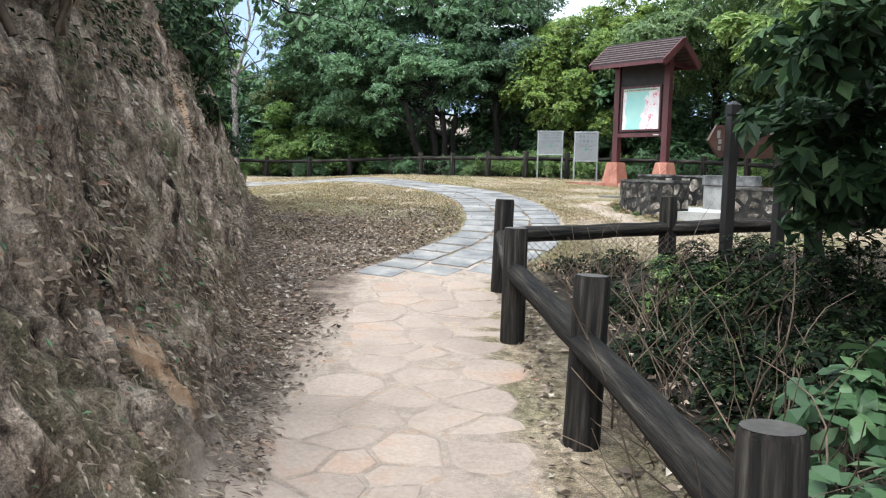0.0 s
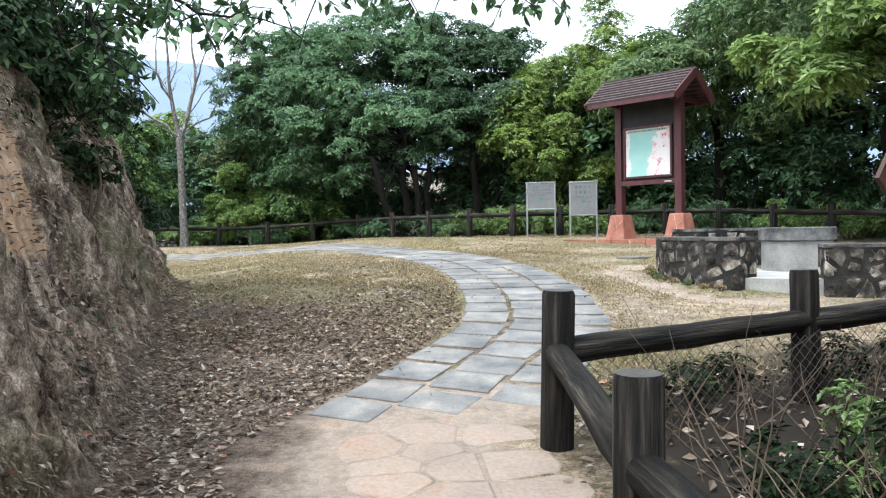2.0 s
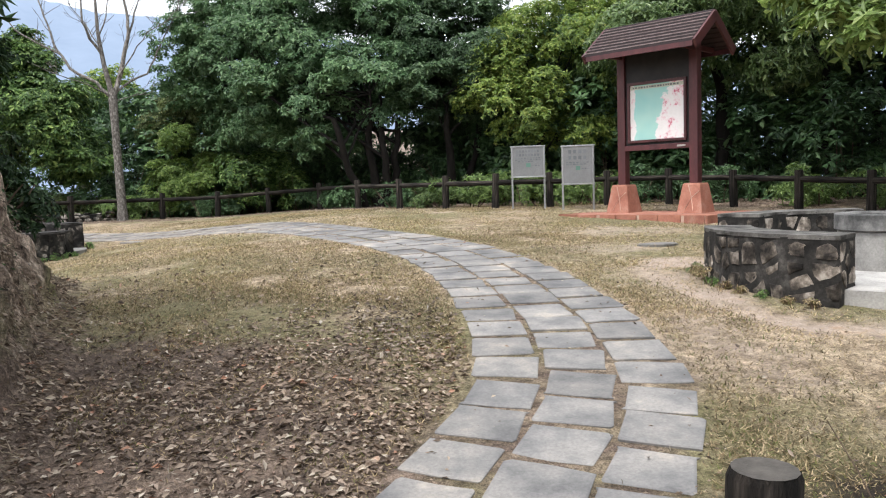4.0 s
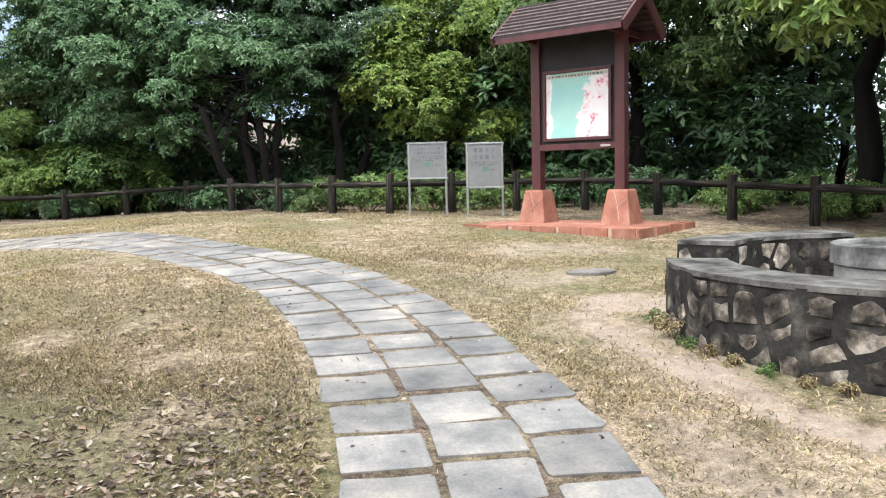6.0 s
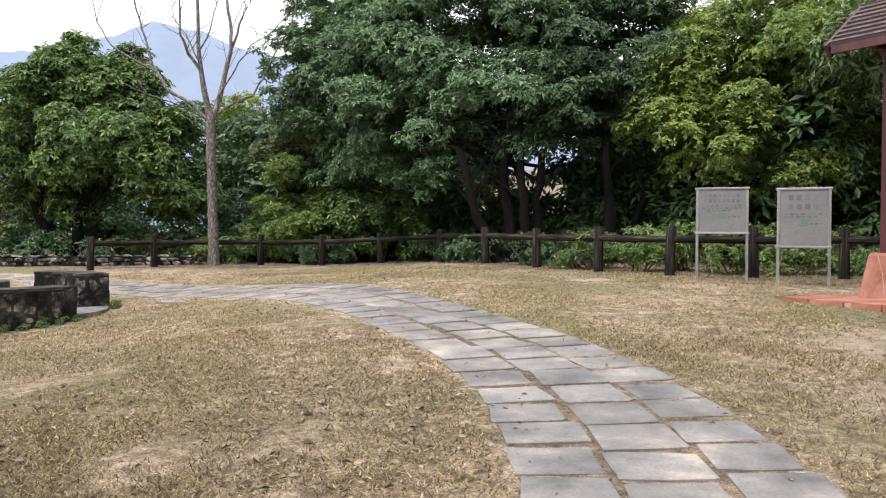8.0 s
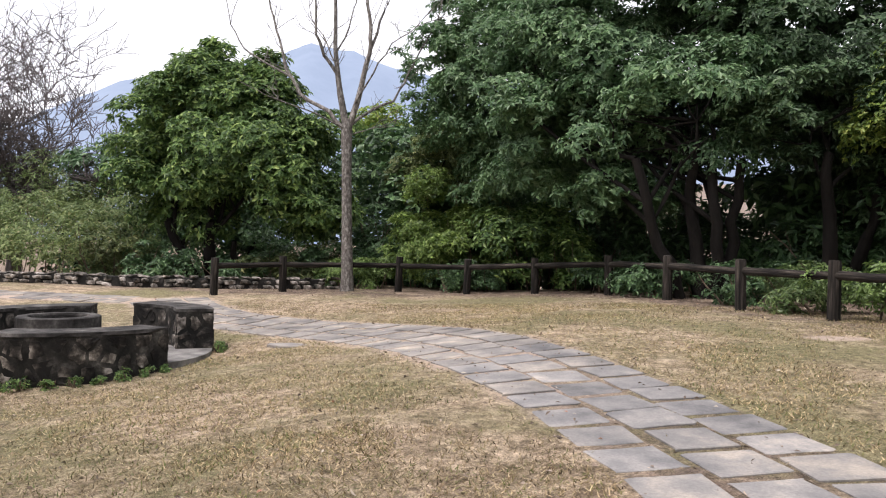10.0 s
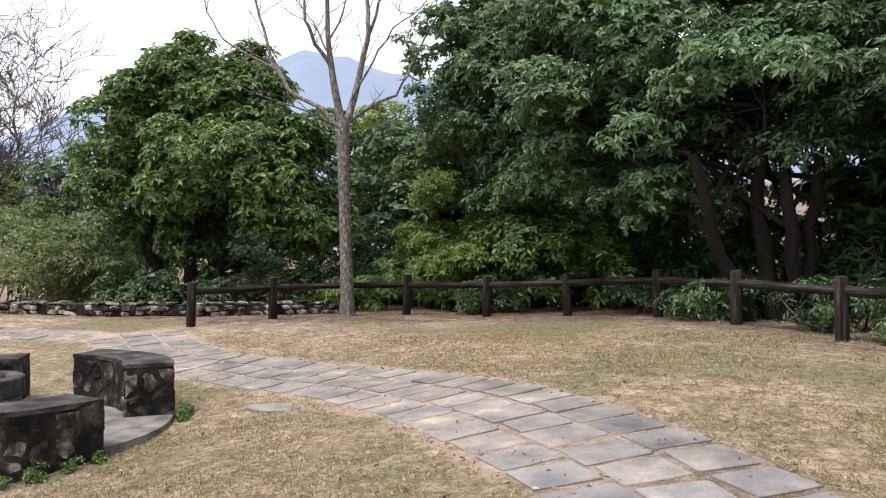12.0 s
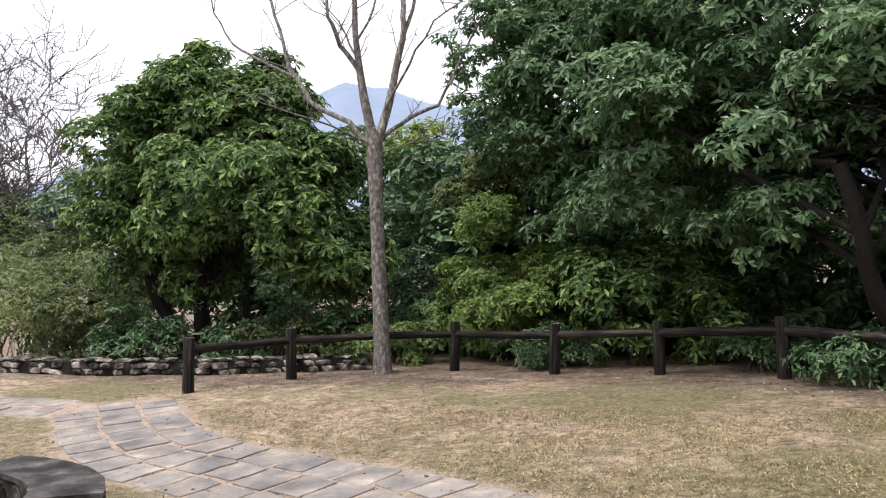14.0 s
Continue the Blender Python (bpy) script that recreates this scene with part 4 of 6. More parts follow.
# ---- two notice signs on steel legs ----
def notice_sign(x, y, turn, w, top, panel_h, big_rows, label):
    ob = tagged(empty("notice_sign", pose(x, y, height(x, y), 0, 0, turn)), label, "sign", "notice signs by the fence")
    for sx in (-w / 2, w / 2):
        bm = bmesh.new()
        box(bm, sx - 0.018, sx + 0.018, -0.018, 0.018, -0.15, top - 0.03, 0.004)
        part("leg", bm, M_STEEL, ob)
    for zz in (top - 0.015, top - panel_h - 0.015):
        bm = bmesh.new()
        box(bm, -w / 2 - 0.03, w / 2 + 0.03, -0.024, 0.024, zz - 0.015, zz + 0.015, 0.005)
        part("rail", bm, M_STEEL, ob, "bright steel rail")
    bm = bmesh.new()
    box(bm, -w / 2 + 0.02, w / 2 - 0.02, -0.012, 0.012, top - panel_h + 0.002, top - 0.032)
    panel = part("panel", bm, M_PANEL, ob, "grey enamel panel with dark writing")
    rng = random.Random(int(x * 10))
    z = top - 0.09

    def bars(n, h, x0, x1, z, mat):
        for i in range(n):
            a = x0 + (x1 - x0) * i / n
            b = bmesh.new()
            box(b, a, a + (x1 - x0) / n * rng.uniform(0.55, 0.8), -0.0155, -0.0125, z - h, z)
            part("writing", b, mat, panel)
    for n, h, x0, x1 in big_rows:
        bars(n, h, x0 * w, x1 * w, z, M_INK)
        z -= h * 1.7
    b = bmesh.new()
    box(b, -0.06 * w, 0.08 * w, -0.0155, -0.0125, z - 0.09, z - 0.01)
    part("emblem", b, M_GREENINK, panel, "small green emblem")
    bars(3, 0.025, 0.12 * w, 0.4 * w, z - 0.05, M_INK)
    return ob


notice_sign(1.93, 22.33, -14, 0.66, 1.29, 0.62, ((8, 0.045, -0.36, 0.38), (8, 0.045, -0.36, 0.38), (9, 0.02, -0.4, 0.42), (9, 0.02, -0.4, 0.42), (5, 0.02, -0.3, 0.2)), "grey notice panel with lines of writing on two steel legs")
notice_sign(2.8, 21.5, -20, 0.6, 1.26, 0.74, ((4, 0.07, -0.3, 0.34), (4, 0.07, -0.3, 0.34), (7, 0.02, -0.38, 0.4), (6, 0.02, -0.38, 0.3)), "taller grey notice panel with large characters on two steel legs")


# ---- barbecue rings: curved stone benches round a pit ----
def bench_arc(cx, cy, r0, r1, a0, a1, label, seed, h=0.5, stone=None, mortar=None, seat=None):
    z = height(cx + (r0 + r1) / 2 * math.cos(radians((a0 + a1) / 2)), cy + (r0 + r1) / 2 * math.sin(radians((a0 + a1) / 2)))
    ob = tagged(empty("stone_bench", pose(cx, cy, z)), label, "bench", "curved benches round the barbecue pits")
    rng = random.Random(seed)
    n = 14

    def arc_solid(ra, rb, b0, b1, z0, z1, wob=0.0):
        bm = bmesh.new()
        rows = []
        for i in range(n + 1):
            a = radians(b0 + (b1 - b0) * i / n)
            w = [rng.uniform(-wob, wob) for _ in range(4)]
            rows.append([bm.verts.new((r * math.cos(a), r * math.sin(a), zz)) for r, zz in ((ra + w[0], z0), (rb + w[1], z0), (rb + w[2], z1), (ra + w[3], z1))])
        for p, q in zip(rows, rows[1:]):
            for k in range(4):
                bm.faces.new((p[k], q[k], q[(k + 1) % 4], p[(k + 1) % 4]))
        bm.faces.new(rows[0])
        bm.faces.new(rows[-1])
        return bm
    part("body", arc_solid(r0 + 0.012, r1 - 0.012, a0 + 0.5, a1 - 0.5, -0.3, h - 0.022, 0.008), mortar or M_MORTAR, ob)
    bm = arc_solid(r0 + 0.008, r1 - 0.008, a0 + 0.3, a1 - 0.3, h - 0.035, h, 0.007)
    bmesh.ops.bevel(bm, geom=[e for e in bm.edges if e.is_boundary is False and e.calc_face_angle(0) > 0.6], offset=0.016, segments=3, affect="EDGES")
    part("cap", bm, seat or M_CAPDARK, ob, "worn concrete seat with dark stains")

    def face(fn, length):
        seeds = []
        for _ in range(900):
            p = (rng.uniform(0.04, length - 0.04), rng.uniform(-0.03, h - 0.1))
            if all(((p[0] - q[0]) * 0.8) ** 2 + (p[1] - q[1]) ** 2 > rng.uniform(0.085, 0.2) ** 2 for q in seeds):
                seeds.append(p)
        for (u, v), ring in cells(seeds, 0.15, 0.006):
            k = rng.uniform(0.62, 0.95)
            fine = []
            for (a, b), (c, d) in zip(ring, ring[1:] + ring[:1]):
                fine += [(a, b), ((a + c) / 2 + rng.uniform(-0.012, 0.012), (b + d) / 2 + rng.uniform(-0.012, 0.012))]
            ring = [(u + (a - u) * k * rng.uniform(0.86, 1.03), v + (b - v) * k * rng.uniform(0.86, 1.03)) for a, b in fine]
            ring = [(min(max(a, 0.004), length - 0.004), min(max(b, -0.06), h - 0.055)) for a, b in ring]
            o = rng.uniform(-0.004, 0.007)
            bm = bmesh.new()
            low = [bm.verts.new(fn(a, b, -0.02)) for a, b in ring]
            top = [bm.verts.new(fn(u + (a - u) * 0.93, v + (b - v) * 0.93, o + rng.uniform(0.0, 0.007))) for a, b in ring]
            mid = bm.verts.new(fn(u, v, o + rng.uniform(0.002, 0.012)))
            m = len(ring)
            for i in range(m):
                j = (i + 1) % m
                bm.faces.new((low[i], low[j], top[j], top[i]))
                bm.faces.new((top[i], top[j], mid))
            part("stone", bm, stone or M_STONE, ob)
    A0, A1 = radians(a0), radians(a1)
    ro, ri = r1 - 0.012, r0 + 0.012
    face(lambda u, v, o: ((ro + o) * math.cos(A0 + u / ro), (ro + o) * math.sin(A0 + u / ro), v), (A1 - A0) * ro)
    face(lambda u, v, o: ((ri - o) * math.cos(A0 + u / ri), (ri - o) * math.sin(A0 + u / ri), v), (A1 - A0) * ri)
    for A, sg in ((A0 + radians(0.6), -1), (A1 - radians(0.6), 1)):
        face(lambda u, v, o, A=A, sg=sg: ((ri + u) * math.cos(A) - sg * o * math.sin(A), (ri + u) * math.sin(A) + sg * o * math.cos(A), v), ro - ri)
    return ob


def fire_pit(cx, cy, r, seed, h=0.62, low=None, top=None):
    z = height(cx, cy)
    ob = tagged(empty("barbecue_pit", pose(cx, cy, z)), "round grey concrete barbecue pit with a thick rim", "barbecue pit")
    for nm, prof, mat, lab in (("base", ((r - 0.03, 0.0), (r - 0.03, h - 0.17), (r - 0.05, h - 0.16)), low or M_FLOOR, ""), ("rim", ((r - 0.04, h - 0.165), (r, h - 0.15), (r, h - 0.01), (r - 0.015, h), (r - 0.12, h), (r - 0.13, h - 0.02), (r - 0.13, h - 0.3), (0.01, h - 0.3)), top or M_RIM, "grey weathered concrete rim")):
        vs, fs = [], []
        n = 32
        for i, (rr, zz) in enumerate(prof):
            for k in range(n):
                w = 2 * math.pi * k / n
                vs.append((rr * math.cos(w), rr * math.sin(w), zz))
            if i:
                o = (i - 1) * n
                fs += [(o + k, o + (k + 1) % n, o + n + (k + 1) % n, o + n + k) for k in range(n)]
        tagged(mesh_object(nm, vs, fs, mat, ob), lab)
    return ob


def ring_floor(cx, cy, r, mat, lift=0.05):
    bm = bmesh.new()
    bmesh.ops.create_circle(bm, cap_ends=True, segments=40, radius=r)
    ext = bmesh.ops.extrude_face_region(bm, geom=list(bm.faces))
    bmesh.ops.translate(bm, verts=[v for v in ext["geom"] if isinstance(v, bmesh.types.BMVert)], vec=(0, 0, -0.4))
    ob = part("floor", bm, mat)
    ob.matrix_basis = pose(cx, cy, height(cx, cy) + lift)
    tagged(ob, "pale worn concrete floor within the bench ring", "floor", kind="structure")


RING_A, RING_B = (4.15, 13.15), (-7.8, 20.03)
ring_floor(*RING_A, 1.5, M_FLOOR)
ring_floor(*RING_B, 1.5, M_RINGFLOOR, 0.09)
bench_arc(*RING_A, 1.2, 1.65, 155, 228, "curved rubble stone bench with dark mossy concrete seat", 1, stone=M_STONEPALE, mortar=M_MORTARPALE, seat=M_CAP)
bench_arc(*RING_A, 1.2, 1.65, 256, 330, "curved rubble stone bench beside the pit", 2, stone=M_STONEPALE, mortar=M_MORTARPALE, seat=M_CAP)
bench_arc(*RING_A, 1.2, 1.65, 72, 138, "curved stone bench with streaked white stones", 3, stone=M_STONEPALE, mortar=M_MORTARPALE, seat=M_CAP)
bench_arc(*RING_B, 1.08, 1.52, 285, 352, "curved rubble stone bench, blackened, with weeds at its foot", 5)
bench_arc(*RING_B, 1.08, 1.52, 39, 98, "short curved stone bench with blackened ends", 6)
bench_arc(*RING_B, 1.08, 1.52, 125, 200, "curved stone bench on the ring's far side", 7)
fire_pit(4.25, 13.45, 0.44, 1, 0.56)
fire_pit(-8.1, 20.1, 0.45, 2, 0.47, M_RINGFLOOR, M_CAPDARK)


# ---- finger post with two uprights ----
def finger_post():
    x, y = 2.72, 8.05
    ob = tagged(empty("finger_post", pose(x, y, height(x, y), 0, 0, 18)), "dark timber direction sign on two capped square posts", "signpost")
    for px in (0, 0.54):
        bm = bmesh.new()
        box(bm, px - 0.045, px + 0.045, -0.045, 0.045, -0.3, 1.66, 0.006)
        part("post", bm, M_SIGNPOST, ob)
        bm = bmesh.new()
        box(bm, px - 0.038, px + 0.038, -0.038, 0.038, 1.662, 1.682)
        part("neck", bm, M_SIGNPOST, ob)
        bm = bmesh.new()
        r = [[bm.verts.new((px + a * h, b * h, zz)) for a, b in ((-1, -1), (1, -1), (1, 1), (-1, 1))] for zz, h in ((1.684, 0.048), (1.77, 0.048), (1.805, 0.012))]
        for p, q in zip(r, r[1:]):
            for k in range(4):
                bm.faces.new((p[k], p[(k + 1) % 4], q[(k + 1) % 4], q[k]))
        bm.faces.new(r[-1])
        part("post_cap", bm, M_SIGNPOST, ob)
    bm = bmesh.new()
    sh = [(-0.2, 1.45), (-0.12, 1.59), (0.74, 1.59), (0.74, 1.3), (-0.09, 1.3)]
    f, b = [bm.verts.new((a, 0.055, z)) for a, z in sh], [bm.verts.new((a, 0.09, z)) for a, z in sh]
    bm.faces.new(f), bm.faces.new(b)
    for k in range(5):
        bm.faces.new((f[k], f[(k + 1) % 5], b[(k + 1) % 5], b[k]))
    board = part("board", bm, M_SIGNWOOD, ob, "brown arrow-shaped wooden board with white lettering")
    rng = random.Random(2)
    for i in range(7):
        bm = bmesh.new()
        a = 0.1 + i * 0.055
        box(bm, a, a + 0.035, 0.051, 0.054, 1.52, 1.555)
        part("letter", bm, M_WHITEINK, board)
    for i, (a, z0, z1) in enumerate(((-0.115, 1.47, 0.07), (-0.1, 1.42, 0.04), (-0.105, 1.36, 0.04))):
        bm = bmesh.new()
        box(bm, a, a + 0.03, 0.051, 0.054, z0, z0 + z1)
        part("symbol", bm, M_WHITEINK, board)
    return ob


finger_post()


def flat_stone(x, y):
    """A grey stone sunk flush in the lawn."""
    rng = random.Random(3)
    bm = bmesh.new()
    ring = [(rng.uniform(0.85, 1.1) * 0.26 * math.cos(a), rng.uniform(0.85, 1.1) * 0.15 * math.sin(a)) for a in [2 * math.pi * k / 11 for k in range(11)]]
    low, top, cap = [[bm.verts.new((a * f, b * f, zz)) for a, b in ring] for f, zz in ((1.0, -0.08), (1.0, 0.012), (0.9, 0.022))]
    for k in range(11):
        j = (k + 1) % 11
        bm.faces.new((low[k], low[j], top[j], top[k]))
        bm.faces.new((top[k], top[j], cap[j], cap[k]))
    bm.faces.new(cap)
    ob = part("flat_stone", bm, M_SLABD)
    ob.matrix_basis = pose(x, y, height(x, y) + 0.004, 0, 0, 12)
    return tagged(ob, "flat grey stone sunk in the dry lawn", "stone")


flat_stone(-5.81, 21.34)
flat_stone(2.74, 15.76)


# ---- low stone edging beyond the far corner ----
def stone_edging():
    ob = tagged(empty("stone_edging"), "low rubble stone edging, mossy and uneven", "low wall")
    rng = random.Random(8)
    line = [(-22, 26.3), (-17, 26.4), (-12.5, 26.9), (-10.6, 27.6), (-8.9, 28.6)]
    core = along(line, 0.5)
    bm = bmesh.new()
    rows = []
    for q, d in core:
        n = Vector((-d.y, d.x, 0))
        z = height(q.x, q.y)
        rows.append([bm.verts.new((q.x + n.x * o, q.y + n.y * o, z + h)) for o, h in ((-0.12, -0.2), (-0.1, 0.2), (0.12, 0.21), (0.12, -0.2))])
    for a, b in zip(rows, rows[1:]):
        for k in range(4):
            bm.faces.new((a[k], b[k], b[(k + 1) % 4], a[(k + 1) % 4]))
    bm.faces.new(rows[0])
    bm.faces.new(rows[-1])
    part("core", bm, M_MORTAR, ob, "dark earthy mortar")
    for i, (q, d) in enumerate(along(line, 0.27)):
        z = height(q.x, q.y)
        n = Vector((-d.y, d.x, 0))
        for lay in range(3):
            bm = bmesh.new()
            bmesh.ops.create_icosphere(bm, subdivisions=1, radius=1.1)
            for v in bm.verts:
                v.co = Vector((min(max(v.co.x, -0.85), 0.85), min(max(v.co.y, -0.85), 0.85), min(max(v.co.z, -0.8), 0.8))) * rng.uniform(0.75, 1.1)
            bmesh.ops.scale(bm, verts=bm.verts, vec=(rng.uniform(0.09, 0.18), 0.1 if lay < 2 else 0.17, rng.uniform(0.055, 0.09) if lay < 2 else rng.uniform(0.025, 0.045)))
            s = part("stone", bm, M_RUBBLE, ob)
            o = -0.09 if lay < 2 else 0.0
            s.matrix_basis = pose(q.x + n.x * o + rng.uniform(-0.07, 0.07), q.y + n.y * o + rng.uniform(-0.02, 0.02), z + (0.05, 0.14, 0.22)[lay] + rng.uniform(-0.015, 0.015), rng.uniform(-7, 7), rng.uniform(-7, 7), math.degrees(math.atan2(d.y, d.x)) + rng.uniform(-12, 12))


stone_edging()


# ---- trees ----
def bare_tree(x, y, h, r, forks, seed, label, mat, trunk_h, levels=3, kids=4):
    ob = empty("bare_tree", pose(x, y, height(x, y)))
    rng = random.Random(seed)
    trunk, twigs = Pile(), Pile()
    top = Vector((-0.14, 0.06, trunk_h))
    trunk.add(tube([(0, 0, -0.2), (0, 0, 0.05), (-0.02, 0, 0.5), (-0.06, 0.03, trunk_h * 0.5), (-0.11, 0.05, trunk_h * 0.85), top], [r * 1.5, r * 1.25, r, r * 0.88, r * 0.85, r * 0.8], 12, 0.04, rng))

    def grow(p, d, L, rr, level):
        pts, q, dd = [p], p, d.copy()
        n = 9 if level == 0 else (6 if level == 1 else 4)
        for i in range(n):
            dd = (dd + Vector((rng.uniform(-1, 1), rng.uniform(-1, 1), rng.uniform(-0.5, 0.55))) * (0.3 if level == 0 else 0.5)).normalized()
            q = q + dd * (L / n)
            pts.append(q)
        (trunk if level == 0 else twigs).add(tube(pts, [max(0.012, rr * (1 - 0.75 * i / n)) for i in range(n + 1)], 7 if level == 0 else (4 if level == 1 else 3)))
        if level < levels:
            for _ in range(kids + (level == 1)):
                k = rng.randint(1, n)
                side = Vector((rng.uniform(-1, 1), rng.uniform(-1, 1), rng.uniform(-0.1, 0.9))).normalized()
                grow(pts[k], (dd * 0.55 + side * 0.75).normalized(), L * rng.uniform(0.38, 0.6), rr * 0.4, level + 1)
    for (dx, dy, dz, L, k) in forks:
        grow(top - Vector((0, 0, k)), Vector((dx, dy, dz)).normalized(), L, r * (0.68 if abs(dx) < 0.1 else 0.34 if abs(dx) < 0.4 else 0.24), 0)
    trunk.build("trunk", mat, ob)
    tagged(twigs.build("twig_haze", mat, ob), kind="stuff")
    return tagged(ob, label, "tree")


def lone_tree(x, y):
    """Straight pale trunk that forks into two stems and long arching branches, all bare."""
    ob = empty("bare_tree", pose(x, y, height(x, y), 0, 0, 27.7))
    rng = random.Random(23)
    trunk = Pile()
    trunk.add(tube([(0, 0, -0.2), (0, 0, 0.04), (0, 0, 0.4), (-0.03, 0.02, 1.6), (-0.05, 0, 2.6), (-0.06, 0, 3.3), (-0.04, 0, 3.6)], [0.18, 0.15, 0.125, 0.11, 0.1, 0.115, 0.09], 14, 0.05, rng))
    trunk.build("trunk", M_PALEBARK, ob)
    limbs = (
        (0.085, ((-0.05, 0, 3.25), (-0.2, 0.05, 4.1), (-0.3, 0.1, 4.7), (-0.33, 0.2, 5.9), (-0.38, 0.4, 7.4))),
        (0.042, ((-0.27, 0.1, 4.55), (-0.55, 0, 4.9), (-0.73, -0.15, 5.3), (-0.75, -0.25, 6.0), (-0.6, -0.3, 7.2))),
        (0.07, ((-0.02, 0, 3.4), (0.22, -0.1, 4.25), (0.38, -0.25, 4.95), (0.41, -0.3, 5.4), (0.3, -0.35, 6.1), (0.36, -0.4, 7.3))),
        (0.032, ((0.38, -0.25, 4.95), (0.6, -0.2, 5.6), (0.85, -0.1, 6.2), (0.98, 0.1, 7.1))),
        (0.05, ((-0.05, 0, 3.3), (-0.45, 0.15, 3.75), (-1.05, 0.35, 4.15), (-1.36, 0.5, 4.7), (-1.5, 0.55, 5.3), (-1.72, 0.6, 6.0), (-1.9, 0.7, 7.0))),
        (0.028, ((-1.28, 0.47, 4.55), (-1.85, 0.6, 4.85), (-2.3, 0.8, 5.15), (-2.58, 0.9, 5.7), (-2.8, 1.0, 6.6))),
        (0.018, ((-0.1, -0.05, 3.4), (-0.9, -0.35, 3.72), (-1.7, -0.6, 3.95), (-2.15, -0.7, 4.15))),
        (0.034, ((0.03, 0.05, 3.5), (0.5, 0.3, 3.9), (0.92, 0.45, 4.1), (1.15, 0.55, 4.5), (1.5, 0.6, 5.2), (1.85, 0.7, 5.9), (2.1, 0.8, 6.8))),
        (0.022, ((0.1, -0.1, 3.9), (0.45, -0.5, 4.5), (0.8, -0.8, 5.0), (1.3, -1.1, 5.3), (1.7, -1.2, 5.8))),
        (0.02, ((-0.25, 0.1, 4.6), (-0.5, 0.7, 5.3), (-0.9, 1.2, 6.0), (-1.0, 1.4, 6.8))),
        (0.013, ((0.02, 0, 3.28), (0.5, -0.1, 3.42), (0.9, -0.1, 3.46))),
        (0.024, ((-0.3, 0.12, 5.0), (-0.05, 0.5, 5.6), (0.1, 0.8, 6.3), (0.0, 0.9, 7.0))))

    def bent(pts, k, wild):
        out = []
        for a, b in zip(pts, pts[1:]):
            a, b = Vector(a), Vector(b)
            out += [a.lerp(b, i / k) + Vector((rng.uniform(-1, 1), rng.uniform(-1, 1), rng.uniform(-1, 1))) * wild for i in range(k)]
        return out + [Vector(pts[-1])]
    fine = Pile()
    for r, pts in limbs:
        pts = bent(pts, 3, 0.02)
        n = len(pts) - 1
        pile = Pile()
        pile.add(tube(pts, [max(0.007, r * (1 - 0.72 * i / n)) for i in range(n + 1)], 8 if r > 0.03 else 6, 0.05, rng))
        pile.build("branch", M_PALEBARK, ob)
        for _ in range(7 if r > 0.03 else 5):
            k = rng.randint(2, n)
            out = (pts[k] - pts[k - 1]).normalized() * 0.7 + Vector((rng.uniform(-1, 1), rng.uniform(-1, 1), rng.uniform(-0.3, 0.8)))
            L = rng.uniform(0.35, 1.0)
            q = [pts[k]]
            for i in range(4):
                out = out + Vector((rng.uniform(-0.4, 0.4), rng.uniform(-0.4, 0.4), rng.uniform(-0.1, 0.4)))
                q.append(q[-1] + out.normalized() * L / 4)
            fine.add(tube(q, [0.009, 0.008, 0.007, 0.006, 0.004], 4))
            for _ in range(2):
                m = rng.randint(1, 3)
                w = Vector((rng.uniform(-1, 1), rng.uniform(-1, 1), rng.uniform(-0.2, 0.9))).normalized()
                fine.add(tube([q[m], q[m] + w * 0.14, q[m] + w * 0.26 + Vector((0, 0, 0.06))], [0.006, 0.005, 0.003], 3))
    tagged(fine.build("twig_haze", M_PALEBARK, ob), kind="stuff")
    return tagged(ob, "bare pale grey tree with a straight trunk and long arching branches", "tree")


